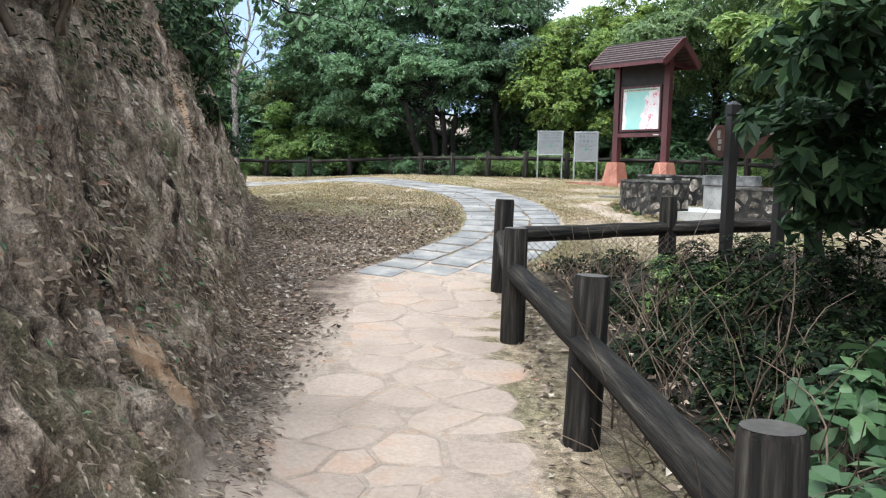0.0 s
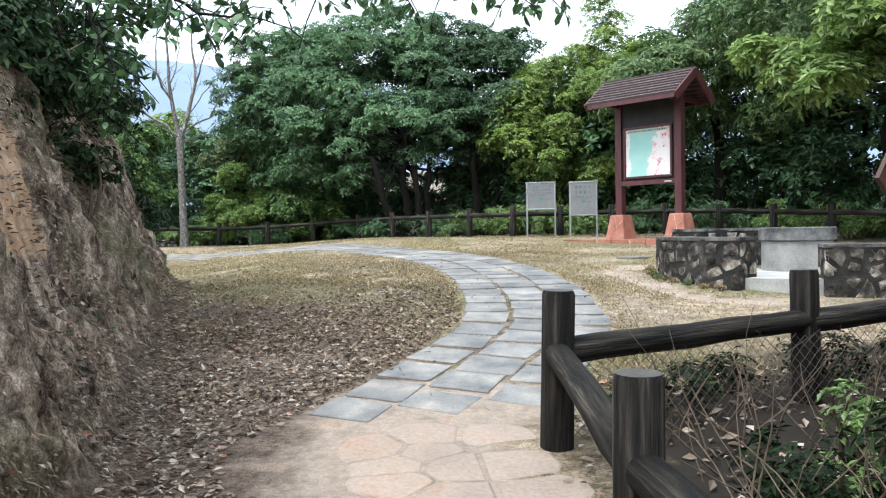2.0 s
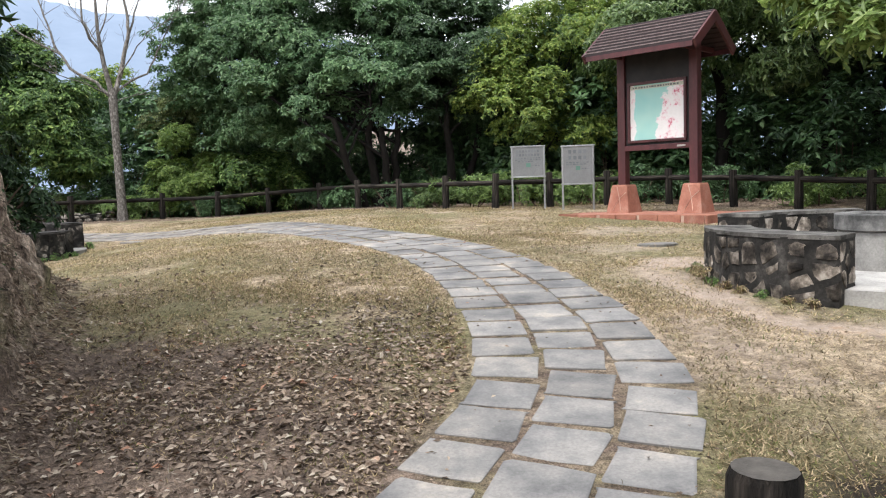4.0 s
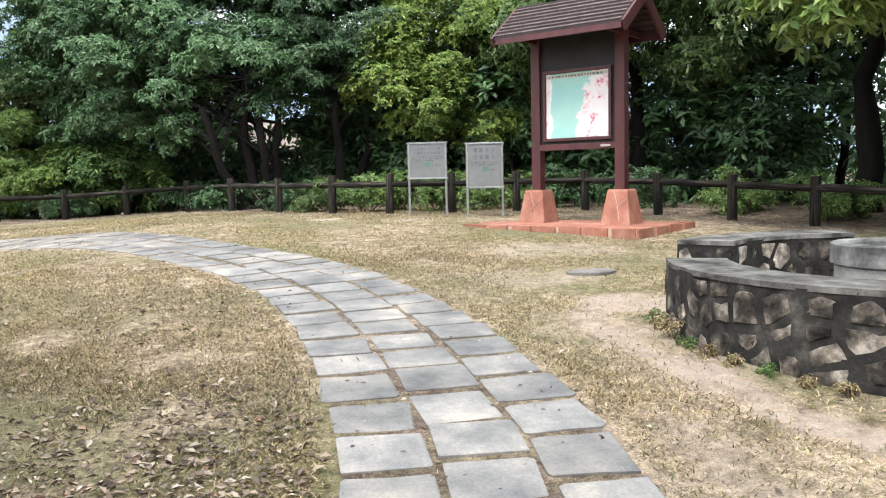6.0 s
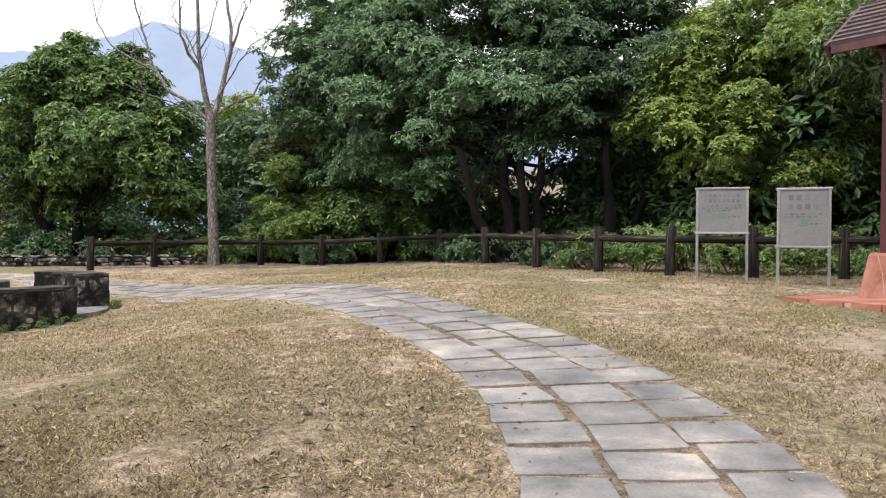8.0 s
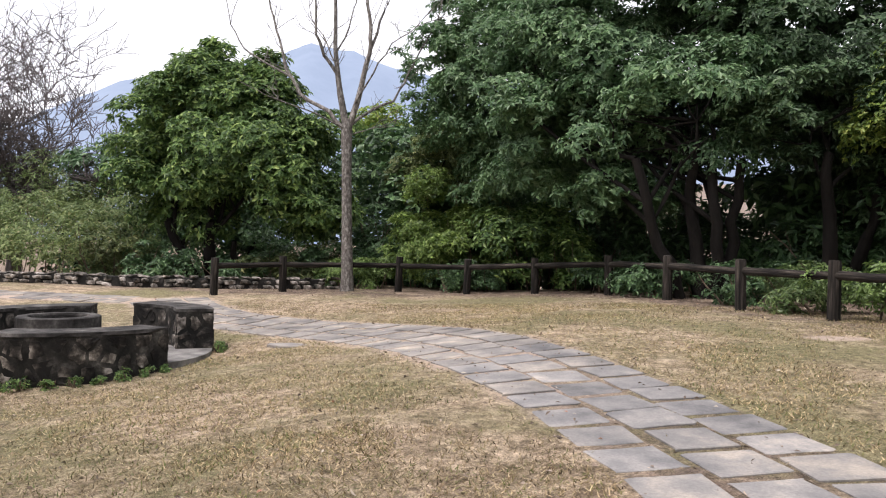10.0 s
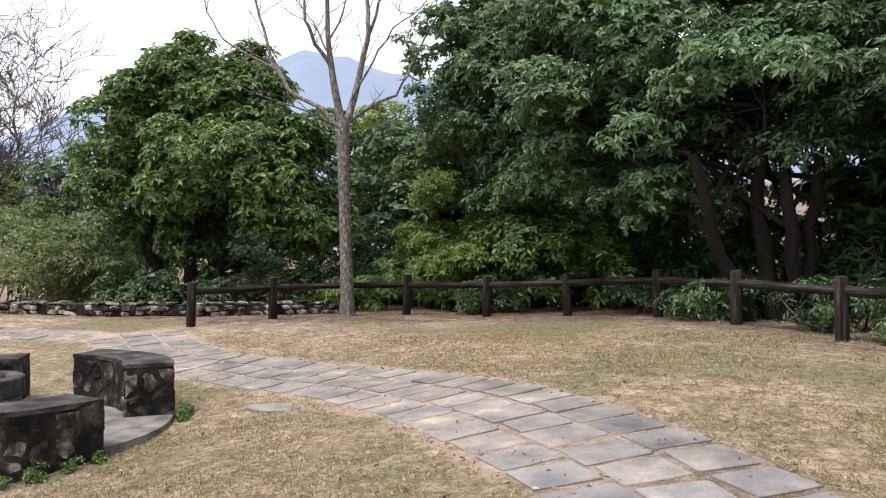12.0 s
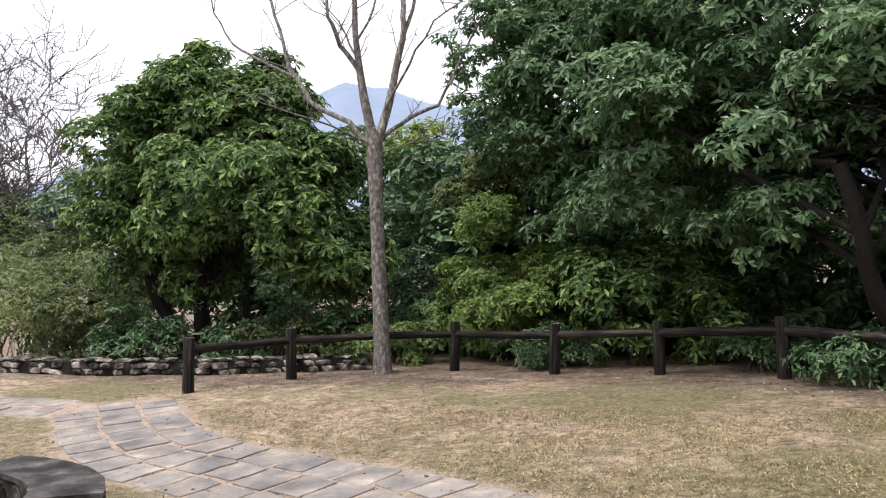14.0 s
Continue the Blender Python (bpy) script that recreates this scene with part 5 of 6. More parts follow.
lone_tree(-8.58, 28.0)
far_bare = bare_tree(-23.2, 32.5, 9, 0.24, ((-0.3, 0.1, 1, 4.9, 0), (0.4, 0.2, 1, 4.9, 0.2), (0.8, 0, 0.7, 4.0, 0.5), (-0.8, 0.3, 0.6, 4.0, 0.6), (0.2, -0.6, 0.9, 4.0, 0.3), (0.9, -0.2, 0.3, 3.8, 0.9)), 31, "distant bare tree with a haze of grey twigs", M_TWIG, 2.9, 3, 8)
copy_thing(far_bare, pose(-25.6, 31.0, height(-25.6, 31.0), 0, 0, 140))
tree("broad_tree", -1.3, 27.5, 2.3, 0.15, [(-2.6, 29.2, 6.3, 3.4, 3.2, 2.6), (-5.0, 29.2, 5.4, 2.4, 2.4, 2.2), (-1.6, 27.2, 5.0, 2.0, 1.6, 1.4), (-3.6, 27.9, 4.6, 2.0, 1.6, 1.4), (-2.0, 30.0, 8.0, 2.0, 2.0, 1.3), (-5.9, 30.2, 5.9, 1.9, 1.7, 1.6), (-4.2, 29.6, 7.2, 2.0, 1.9, 1.4), (-5.6, 30.4, 4.2, 1.6, 1.4, 1.2), (-5.9, 29.8, 6.9, 1.2, 1.2, 0.9), (-5.0, 30.2, 7.9, 1.3, 1.2, 0.9), (-6.6, 29.8, 6.9, 1.3, 1.2, 1.0), (-6.5, 30.0, 5.6, 1.2, 1.1, 1.0), (-6.0, 30.0, 8.1, 1.0, 1.0, 0.8), (-3.0, 27.7, 3.5, 1.5, 0.9, 0.6), (-2.4, 30.4, 6.2, 2.4, 1.2, 2.0), (-7.5, 30.0, 6.7, 0.9, 0.9, 0.8), (-7.3, 30.2, 5.5, 1.0, 1.0, 0.9), (-6.9, 30.2, 7.8, 0.9, 0.9, 0.7)], 22000, 8, 0.128, 0.4, M_DEEP, 41, "broad evergreen tree with dark glossy leaves and several stems", stems=4, flat=0.5, clumps=38, droop=0.5)
# right part of the broad crown, its deep shade painted with darkened leaves
tree("shaded_tree", 0.3, 28.0, 2.4, 0.15, [(0.4, 28.6, 5.9, 2.6, 2.4, 2.3), (-0.4, 29.4, 7.5, 2.2, 2.0, 1.3), (0.1, 27.1, 4.7, 1.6, 1.2, 1.1), (1.4, 28.2, 4.6, 1.4, 1.3, 1.2), (1.0, 29.0, 7.4, 1.5, 1.4, 1.0)], 8000, 8, 0.128, 0.4, M_DEEPDARK, 48, "evergreen crown beside the broad tree, deep shade put into its leaf colour", stems=2, flat=0.5, clumps=34, droop=0.5)
tree("round_tree", -13.2, 30.0, 1.5, 0.2, [(-13.1, 30, 4.6, 2.5, 2.4, 2.0), (-14.6, 29.8, 4.0, 1.5, 1.6, 1.3), (-15.1, 29.8, 4.7, 1.1, 1.2, 1.0), (-11.4, 30.0, 4.3, 1.9, 1.8, 1.6), (-13.3, 29.9, 5.9, 1.7, 1.7, 1.2), (-12.2, 29.9, 5.7, 1.4, 1.4, 1.1), (-10.7, 29.9, 3.3, 1.3, 1.2, 1.0), (-13.7, 29.9, 6.3, 1.5, 1.3, 0.8), (-13.3, 29.9, 7.1, 0.55, 0.55, 0.45), (-14.7, 29.9, 5.6, 0.8, 0.8, 0.55), (-11.9, 29.9, 6.7, 0.6, 0.6, 0.4), (-10.6, 29.9, 5.0, 0.7, 0.7, 0.5)], 13500, 8, 0.16, 0.4, M_ROUND, 42, "rounded evergreen tree with dense olive green leaves", stems=2, flat=0.7, clumps=20, lumps=0.55, droop=0.45)
tree("yellow_tree", 2.9, 27.0, 2.0, 0.12, [(2.6, 26.8, 4.9, 1.6, 1.5, 2.0), (3.6, 26.4, 5.8, 1.3, 1.3, 1.7), (1.7, 26.6, 4.4, 1.1, 1.2, 1.4), (3.9, 26.8, 7.6, 0.7, 0.7, 1.2), (3.0, 26.2, 3.4, 1.6, 1.2, 1.2), (4.6, 26.6, 5.0, 1.3, 1.2, 1.8), (4.7, 26.8, 6.8, 1.1, 1.0, 1.4), (2.2, 26.9, 6.2, 0.9, 0.9, 1.1)], 9500, 7, 0.095, 0.45, M_YELLOW, 43, "slender tree with yellow-green leaves", inner=0.35)
tree("olive_tree", -7.4, 31.6, 2.2, 0.1, [(-7.6, 31.4, 4.6, 1.2, 1.0, 1.1), (-6.6, 31.2, 4.0, 1.1, 0.9, 1.2), (-8.6, 31.8, 4.3, 1.0, 0.9, 1.0), (-7.0, 31.2, 5.4, 0.9, 0.8, 0.8)], 3600, 7, 0.1, 0.42, M_OLIVE, 49, "slender olive-leaved tree between the two large trees", inner=0.25, stems=2)
tree("dark_tree", 6.9, 25.5, 3.2, 0.22, [(6.4, 25.4, 6.0, 2.8, 2.6, 2.0), (8.6, 24.0, 6.2, 2.8, 2.6, 2.4), (5.2, 24.6, 5.2, 1.7, 1.6, 1.4)], 6000, 7, 0.17, 0.34, M_MIDGREEN, 44, "tall tree with drooping mid-green leaves over the map board", droop=0.7)
tree("dark_tree", 9.2, 20.5, 3.2, 0.25, [(9.0, 20.5, 7.0, 3.2, 3.0, 2.8), (7.6, 18.6, 6.6, 2.2, 2.0, 1.8), (10.0, 17.5, 6.0, 2.8, 2.6, 2.6)], 6000, 7, 0.17, 0.34, M_MIDGREEN, 45, "tall shady tree with a dark trunk behind the fence", droop=0.6)
tree("yellow_tree", -12.2, 37.5, 3.0, 0.12, [(-12.2, 37.5, 6.2, 1.4, 1.2, 1.0), (-11.2, 37.3, 5.2, 1.3, 1.2, 0.9), (-13.0, 37.5, 5.0, 1.2, 1.2, 1.0)], 1500, 6, 0.17, 0.5, M_YELLOW, 47, "yellow-green treetop beyond the shrubs")
tree("leaning_tree", 8.4, 14.9, 2.6, 0.14, [(6.2, 17.3, 4.35, 0.9, 0.9, 0.6), (6.9, 16.9, 4.9, 1.2, 1.1, 0.7), (7.8, 16.0, 5.5, 1.5, 1.4, 1.0), (5.6, 17.9, 4.9, 0.7, 0.7, 0.4)], 1300, 9, 0.2, 0.36, M_WHORL, 46, "tree with whorls of long light green leaves", inner=0.3, droop=0.1)

# woods that close the view behind the fences
def woods():
    rng = random.Random(77)
    spots = [(-8.6, 33), (-6.5, 34), (1.2, 32.5), (-3.4, 34), (2.6, 30.5), (4.5, 30), (6.5, 29), (9, 28.5), (11.5, 25.5), (9.5, 24), (13, 22), (11.5, 19), (14, 16), (11.5, 13), (10.5, 9), (9, 5), (8, 0), (-10.5, 34.5), (-17, 36), (-20, 33), (4.0, 33), (-5.5, 36), (4.6, 36), (7.4, 33.5)]
    spots += [(1.4, 29.4), (4.7, 28.2), (2.4, 33.5), (5.6, 31.5)]
    for i, (x, y) in enumerate(spots):
        h = rng.uniform(5.5, 7.0) if x > 6 else rng.uniform(4.4, 5.2) if x > -4 else rng.uniform(3.6, 4.6)
        z = height(x, y)
        blobs = [(x + rng.uniform(-1.2, 1.2), y + rng.uniform(-1, 1), z + h * f, 2.5, 2.2, h * 0.28) for f in (0.12, 0.4, 0.8)]
        tree("wood_tree", x, y, h * 0.4, 0.16, blobs, 1150, 6, 0.26, 0.46, M_DARKMIX, 300 + i, "shady evergreen tree in the wood behind the fence", stems=2, inner=0.3)


woods()
backing = tagged(empty("far_woods", pose(0, 0, 0)), "dense dark woodland closing the view", "woods", kind="stuff")
foliage("foliage", [(-22 + 3.1 * k, 39 - 0.02 * (k - 6) ** 2 * 3, 1.6 + 0.25 * (k % 3), 2.4, 1.6, 2.6) for k in range(15) if k not in (6, 7)] + [(17.5, 30 - 3.2 * k, 2.2, 1.6, 2.4, 3.0) for k in range(9)], 9000, 6, 0.28, 0.5, M_DARKMIX, backing, 500, inner=0.2)
bm = bmesh.new()
box(bm, -6.0, 3.0, 40.0, 40.4, -2.0, 4.6)
tagged(part("far_wall", bm, M_FARWALL), "pale sandy wall glimpsed far behind the trees", "wall", kind="structure")
shrub("shrub", -7.2, 30.2, [(-7.4, 30.2, 2.9, 1.2, 0.9, 1.3), (-6.5, 30.0, 2.5, 0.9, 0.8, 1.0), (-8.0, 30.3, 2.3, 0.8, 0.7, 0.7)], 2600, 7, 0.1, 0.42, M_FRESH, 51, "bright green shrub behind the log fence", inner=0.3)
for k, (x, y, hh) in enumerate(((-3.4, 30.2, 1.7), (-2.3, 30.8, 1.7), (0.9, 29.6, 1.6), (-0.4, 31.6, 1.3), (1.8, 28.8, 1.5), (4.4, 26.4, 1.7), (5.8, 26.8, 1.9), (5.0, 28.3, 2.0), (7.4, 25.6, 1.8), (8.6, 22.6, 1.7), (-4.4, 31.0, 1.8), (-8.8, 32.4, 2.0), (-7.4, 33.0, 2.0), (-10.2, 33.0, 2.0), (-6.0, 32.4, 2.0), (-1.6, 29.6, 0.9), (0.2, 28.6, 0.9))):
    shrub("understory", x, y, [(x, y, height(x, y) + hh * 0.7, 1.1, 0.8, hh), (x + 0.8, y + 0.2, height(x, y) + hh * 0.5, 0.8, 0.7, hh * 0.7)], 420, 6, 0.2, 0.4, M_DARKMIX, 700 + k, "dark understory shrub below the broad tree", inner=0.2)
shrub("shrub", -5.2, 29.6, [(-5.2, 29.6, 2.6, 1.2, 0.8, 0.9), (-4.2, 29.3, 2.3, 1.0, 0.7, 0.6)], 1100, 7, 0.14, 0.42, M_ROUND, 52, "olive green shrub behind the log fence", inner=0.3)
for k, (x, y, r, hh, m) in enumerate(((-9.2, 29.2, 0.9, 0.45, M_BRIGHT), (-3.4, 28.4, 0.8, 0.4, M_DARKMIX), (-2.2, 27.2, 0.8, 0.4, M_DARKMIX), (-1.0, 26.0, 0.8, 0.42, M_DARKMIX), (-0.1, 25.0, 0.8, 0.42, M_MIDGREEN), (1.0, 24.3, 0.9, 0.5, M_BRIGHT), (2.2, 23.9, 0.9, 0.55, M_BRIGHT), (3.4, 23.8, 0.9, 0.5, M_BRIGHT), (4.6, 23.6, 0.8, 0.5, M_DARKMIX), (5.9, 22.6, 0.8, 0.5, M_DARKMIX), (7.0, 20.9, 0.8, 0.4, M_BRIGHT), (7.7, 19.3, 0.8, 0.4, M_BRIGHT), (8.4, 17.6, 0.8, 0.4, M_BRIGHT), (-6.6, 29.2, 0.8, 0.4, M_DARKMIX))):
    shrub("undergrowth", x, y, [(x, y, height(x, y) + hh * 0.8, r, r * 0.7, hh), (x + 0.5, y + 0.3, height(x, y) + hh * 0.7, r * 0.7, r * 0.6, hh * 0.8)], 640, 6, 0.085, 0.36, m, 60 + k, "low leafy undergrowth along the log fence", inner=0.2, droop=0.5)
for k, (x, y, hh) in enumerate(((-15.4, 28.6, 0.9), (-14.2, 28.5, 0.7), (-12.4, 28.9, 0.4), (-11.2, 29.2, 0.45), (-10.2, 29.8, 0.7), (-13.4, 32.4, 0.9), (-11.8, 32.8, 0.9), (-9.4, 31.2, 1.3))):
    shrub("undergrowth", x, y, [(x, y, height(x, y) + hh * 0.6, 0.95, 0.6, hh), (x + 0.6, y + 0.2, height(x, y) + hh * 0.5, 0.7, 0.5, hh * 0.8)], 520, 6, 0.12, 0.4, M_OLIVE if k % 3 == 0 else M_DARKMIX, 760 + k, "leafy undergrowth behind the low stone edging", inner=0.15, droop=0.4)
shrub("thicket", -19, 29.5, [(-18, 29, 2.6, 2.2, 1.5, 1.3), (-20.5, 29, 2.4, 2.4, 1.5, 1.2), (-16.0, 28.6, 2.2, 1.6, 1.2, 1.1), (-23, 30, 2.8, 2.5, 2, 1.6), (-19.5, 31.5, 3.4, 2.2, 1.4, 1.4), (-22, 33, 3.8, 2.4, 1.6, 1.6), (-17.5, 31.5, 2.8, 1.6, 1.2, 1.3), (-20.8, 31.0, 3.0, 2.0, 1.4, 1.3), (-24.5, 33.5, 3.6, 2.4, 1.6, 1.6)], 6200, 6, 0.13, 0.32, M_SAGE, 81, "tangled grey-green thicket beyond the stone edging", inner=0.2)

rng_w = random.Random(44)
for k, (cx, cy, r, a0, a1, n) in enumerate(((*RING_A, 1.72, 158, 226, 9), (*RING_B, 1.6, 288, 352, 8), (*RING_B, 1.6, 30, 44, 2))):
    for i in range(n):
        a = radians(a0 + (a1 - a0) * (i + 0.5) / n)
        x, y = cx + r * math.cos(a), cy + r * math.sin(a)
        z = height(x, y)
        rr = rng_w.uniform(0.05, 0.1)
        shrub("weed_tuft", x, y, [(x, y, z + rr * 0.5, rr * 1.3, rr * 1.3, rr)], 60, 5, 0.03, 0.25 if k == 0 else 0.5, M_DRYGRASS if k == 0 and i % 3 else M_ROUND, 600 + 20 * k + i, "small weeds at the foot of a stone bench", inner=0.1)
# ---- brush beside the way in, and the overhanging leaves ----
shrub("brush", 2.6, 5.2, [(2.3, 6.6, 0.75, 0.7, 0.7, 0.45), (3.2, 6.9, 1.0, 0.8, 0.7, 0.6), (2.6, 4.8, 0.6, 0.7, 0.8, 0.5), (3.6, 5.2, 0.9, 0.9, 0.9, 0.7), (4.6, 7.2, 1.2, 1.0, 0.8, 0.8), (4.3, 3.8, 0.9, 1.0, 1.0, 0.8), (5.3, 5.6, 1.2, 1.0, 1.2, 1.0), (1.7, 7.2, 0.6, 0.45, 0.5, 0.25), (1.8, 5.9, 0.5, 0.5, 0.6, 0.3), (1.95, 4.4, 0.45, 0.45, 0.7, 0.3), (2.0, 3.0, 0.4, 0.4, 0.6, 0.35), (2.7, 7.6, 0.8, 0.7, 0.4, 0.4), (3.0, 5.9, 0.7, 0.6, 0.6, 0.4)], 2300, 6, 0.075, 0.42, M_BRUSHSHADE, 91, "leggy green brush in leaf litter, leaves coloured darker for shade", inner=0.1)
shrub("brush", 2.4, 7.0, [(1.75, 6.9, 0.7, 0.4, 0.5, 0.3), (2.5, 7.2, 0.8, 0.6, 0.4, 0.35), (3.1, 7.6, 0.95, 0.6, 0.35, 0.4), (2.3, 6.3, 0.65, 0.6, 0.5, 0.35), (3.3, 6.8, 0.9, 0.6, 0.5, 0.4), (1.7, 5.6, 0.55, 0.35, 0.5, 0.25), (2.0, 4.8, 0.55, 0.4, 0.5, 0.3)], 1300, 6, 0.06, 0.45, M_BRUSHSHADE, 96, "low small-leaved brush behind the log fence", inner=0.1)


def tangle():
    rng = random.Random(71)
    pile = Pile()
    for _ in range(330):
        x, y = 1.25 + 4.5 * rng.random() ** 1.6, rng.uniform(2.0, 8.0)
        z = height(x, y)
        limb(pile, rng, (x, y, z - 0.03), (x + rng.uniform(-0.5, 0.5), y + rng.uniform(-0.5, 0.5), z + rng.uniform(0.15, 0.75)), rng.uniform(0.003, 0.008), 0.0015, 0.25, 4, 4)
    for _ in range(100):
        x, y = rng.uniform(1.6, 3.4), rng.uniform(3.6, 6.6)
        z = height(x, y)
        limb(pile, rng, (x, y, z - 0.03), (x + rng.uniform(-0.7, 0.7), y + rng.uniform(-0.7, 0.7), z + rng.uniform(0.4, 1.0)), rng.uniform(0.004, 0.009), 0.002, 0.4, 4, 6)
    tagged(pile.build("stem_tangle", M_ROOT), "tangle of thin brown dead stems in the brush", "brush", kind="stuff")


tangle()
shrub("broadleaf_shrub", 1.9, 3.1, [(2.3, 4.2, 0.75, 0.4, 0.4, 0.25), (2.05, 3.4, 0.55, 0.3, 0.3, 0.22)], 55, 6, 0.17, 0.42, M_DEEPDARK, 92, "low shrub with broad glossy leaves", inner=0.1, rounded=True)
tree("hanging_tree", 4.6, 4.6, 1.8, 0.07, [(3.7, 5.4, 2.5, 1.0, 1.0, 0.8), (4.6, 6.4, 2.8, 1.2, 1.0, 0.9), (3.3, 4.3, 2.7, 0.8, 0.9, 0.7), (5.0, 4.4, 2.6, 1.2, 1.2, 1.3), (2.9, 3.4, 2.9, 0.7, 0.8, 0.5), (3.9, 7.4, 2.9, 0.8, 0.6, 0.6), (5.6, 6.6, 3.4, 1.2, 1.0, 1.2), (3.15, 7.5, 2.15, 0.4, 0.3, 0.35), (3.6, 7.3, 2.3, 0.6, 0.4, 0.5), (2.6, 5.6, 2.0, 0.45, 0.45, 0.45), (2.45, 5.0, 2.45, 0.45, 0.5, 0.4), (3.0, 6.2, 1.7, 0.5, 0.5, 0.5)], 3900, 6, 0.15, 0.45, M_BRUSH, 93, "small dark-leaved tree leaning over the fence", inner=0.2, droop=0.6)
# added overhead out of view, only its shade reaches the brush
tree("tall_tree", 5.4, 2.6, 3.6, 0.16, [(4.4, 3.0, 6.2, 2.4, 2.2, 1.2), (4.8, 6.0, 6.0, 1.9, 1.8, 1.1), (5.5, 0.5, 5.8, 2.6, 2.2, 1.4), (3.6, 0.2, 6.4, 1.8, 1.8, 1.0), (3.2, 4.4, 5.4, 1.6, 1.8, 0.8)], 6500, 6, 0.2, 0.42, M_DARKMIX, 95, "tall tree out of view, added to shade the brush", inner=0.2)
tree("bank_tree", -5.2, 10.5, 2.2, 0.15, [(-4.2, 10.8, 6.1, 1.1, 1.2, 0.7), (-5.2, 9.5, 7.3, 2.2, 2.2, 1.4), (-3.0, 9.7, 4.6, 0.8, 0.7, 0.5), (-3.7, 12.2, 4.3, 0.7, 0.7, 0.7)], 1300, 7, 0.16, 0.45, M_DARKMIX, 94, "dark-leaved tree standing on the earth bank", inner=0.2, droop=0.6)


def overhang():
    """Boughs that reach out over the path, with leaves hanging from their twigs."""
    ob = empty("overhanging_bough", pose(-4.0, 9.9, height(-4.0, 9.9)))
    o = Vector((-4.0, 9.9, height(-4.0, 9.9)))
    rng, rs = random.Random(58), np.random.RandomState(58)
    boughs = ((0.022, ((-4.0, 9.9, o.z - 0.1), (-3.0, 9.6, 4.5), (-2.2, 9.5, 4.0), (-1.5, 9.5, 3.72), (-0.9, 9.6, 3.66), (-0.3, 9.7, 3.75), (0.5, 9.8, 3.72), (1.0, 9.9, 3.78))),
              (0.022, ((-2.6, 9.55, 4.2), (-2.1, 9.3, 3.75), (-1.7, 9.2, 3.45), (-1.2, 9.15, 3.38))),
              (0.02, ((-3.0, 9.6, 4.5), (-2.7, 9.3, 3.9), (-2.4, 9.1, 3.4), (-2.2, 9.0, 3.0))),
              (0.018, ((-3.2, 9.7, 4.6), (-2.9, 9.4, 3.8), (-2.7, 9.3, 3.2), (-2.5, 9.3, 2.8))))
    base, way = [], []
    for r, pts in boughs:
        pile = Pile()
        line = []
        for a, b in zip(pts, pts[1:]):
            line += [Vector(a).lerp(Vector(b), k / 4) - o + Vector((rng.uniform(-1, 1), rng.uniform(-1, 1), rng.uniform(-1, 1))) * 0.02 for k in range(4)]
        line.append(Vector(pts[-1]) - o)
        n = len(line) - 1
        pile.add(tube(line, [r * (1 - 0.75 * i / n) for i in range(n + 1)], 6, 0.05, rng))
        pile.build("branch", M_BARK, ob)
        twig = Pile()
        for k in range(3, n + 1):
            for _ in range(3 if line[k].x < 2.6 else 2):
                d = Vector((rng.uniform(-1, 1), rng.uniform(-1, 1), rng.uniform(-0.9, 0.5)))
                L = rng.uniform(0.15, 0.42)
                q = line[k] + d.normalized() * L - Vector((0, 0, 0.08))
                twig.add(tube([line[k], line[k].lerp(q, 0.55) + Vector((0, 0, 0.04)), q], [0.006, 0.005, 0.003], 4))
                for _ in range(rng.randint(4, 8)):
                    base.append(line[k].lerp(q, rng.uniform(0.35, 1.05)))
                    way.append((rng.uniform(-1, 1), rng.uniform(-1, 1), rng.uniform(-1.2, 0.2)))
        tagged(twig.build("twig_haze", M_BARK, ob), kind="stuff")
    ln = rs.uniform(0.07, 0.14, len(base))
    tagged(leaf_mesh("leaves", np.array([tuple(b) for b in base]), np.array(way), ln, ln * 0.42, M_DARKMIX, ob, rs=rs, rounded=True), kind="stuff")
    return tagged(ob, "thin dark boughs with hanging leaves, reaching out from the bank", "branch")


overhang()
shrub("bank_shrub", -2.9, 9.2, [(-2.8, 9.1, 3.0, 0.35, 0.45, 0.4), (-2.6, 9.3, 2.4, 0.25, 0.4, 0.3), (-3.1, 9.6, 3.4, 0.4, 0.5, 0.4)], 520, 6, 0.085, 0.42, M_BRUSH, 140, "dark leaves hanging over the earth bank", inner=0.1, droop=0.8)
# the first ones stand out of view, added to shade the bank below
for k, (x, y) in enumerate(((-1.45, 1.2), (-1.5, 2.2), (-1.2, 2.9), (-1.35, 3.6), (-2.3, 5.4))):
    z = height(x, y)
    shrub("bank_shrub", x, y, [(x, y, z + 0.25, 0.5, 0.6, 0.4), (x + 0.08, y + 0.2, z + 0.1, 0.4, 0.5, 0.3)], 520, 6, 0.05, 0.42, M_BRUSHSHADE, 150 + k, "dark leaves at the bank's top, partly unseen, added to shade it", inner=0.1, droop=0.8)
shrub("fence_shrub", 2.1, 7.3, [(2.05, 7.35, 0.9, 0.25, 0.22, 0.24), (1.9, 6.9, 0.68, 0.22, 0.22, 0.2), (2.4, 7.0, 0.85, 0.26, 0.24, 0.24)], 190, 6, 0.055, 0.42, M_BRIGHT, 141, "small bright green shrub behind the log fence", inner=0.1)
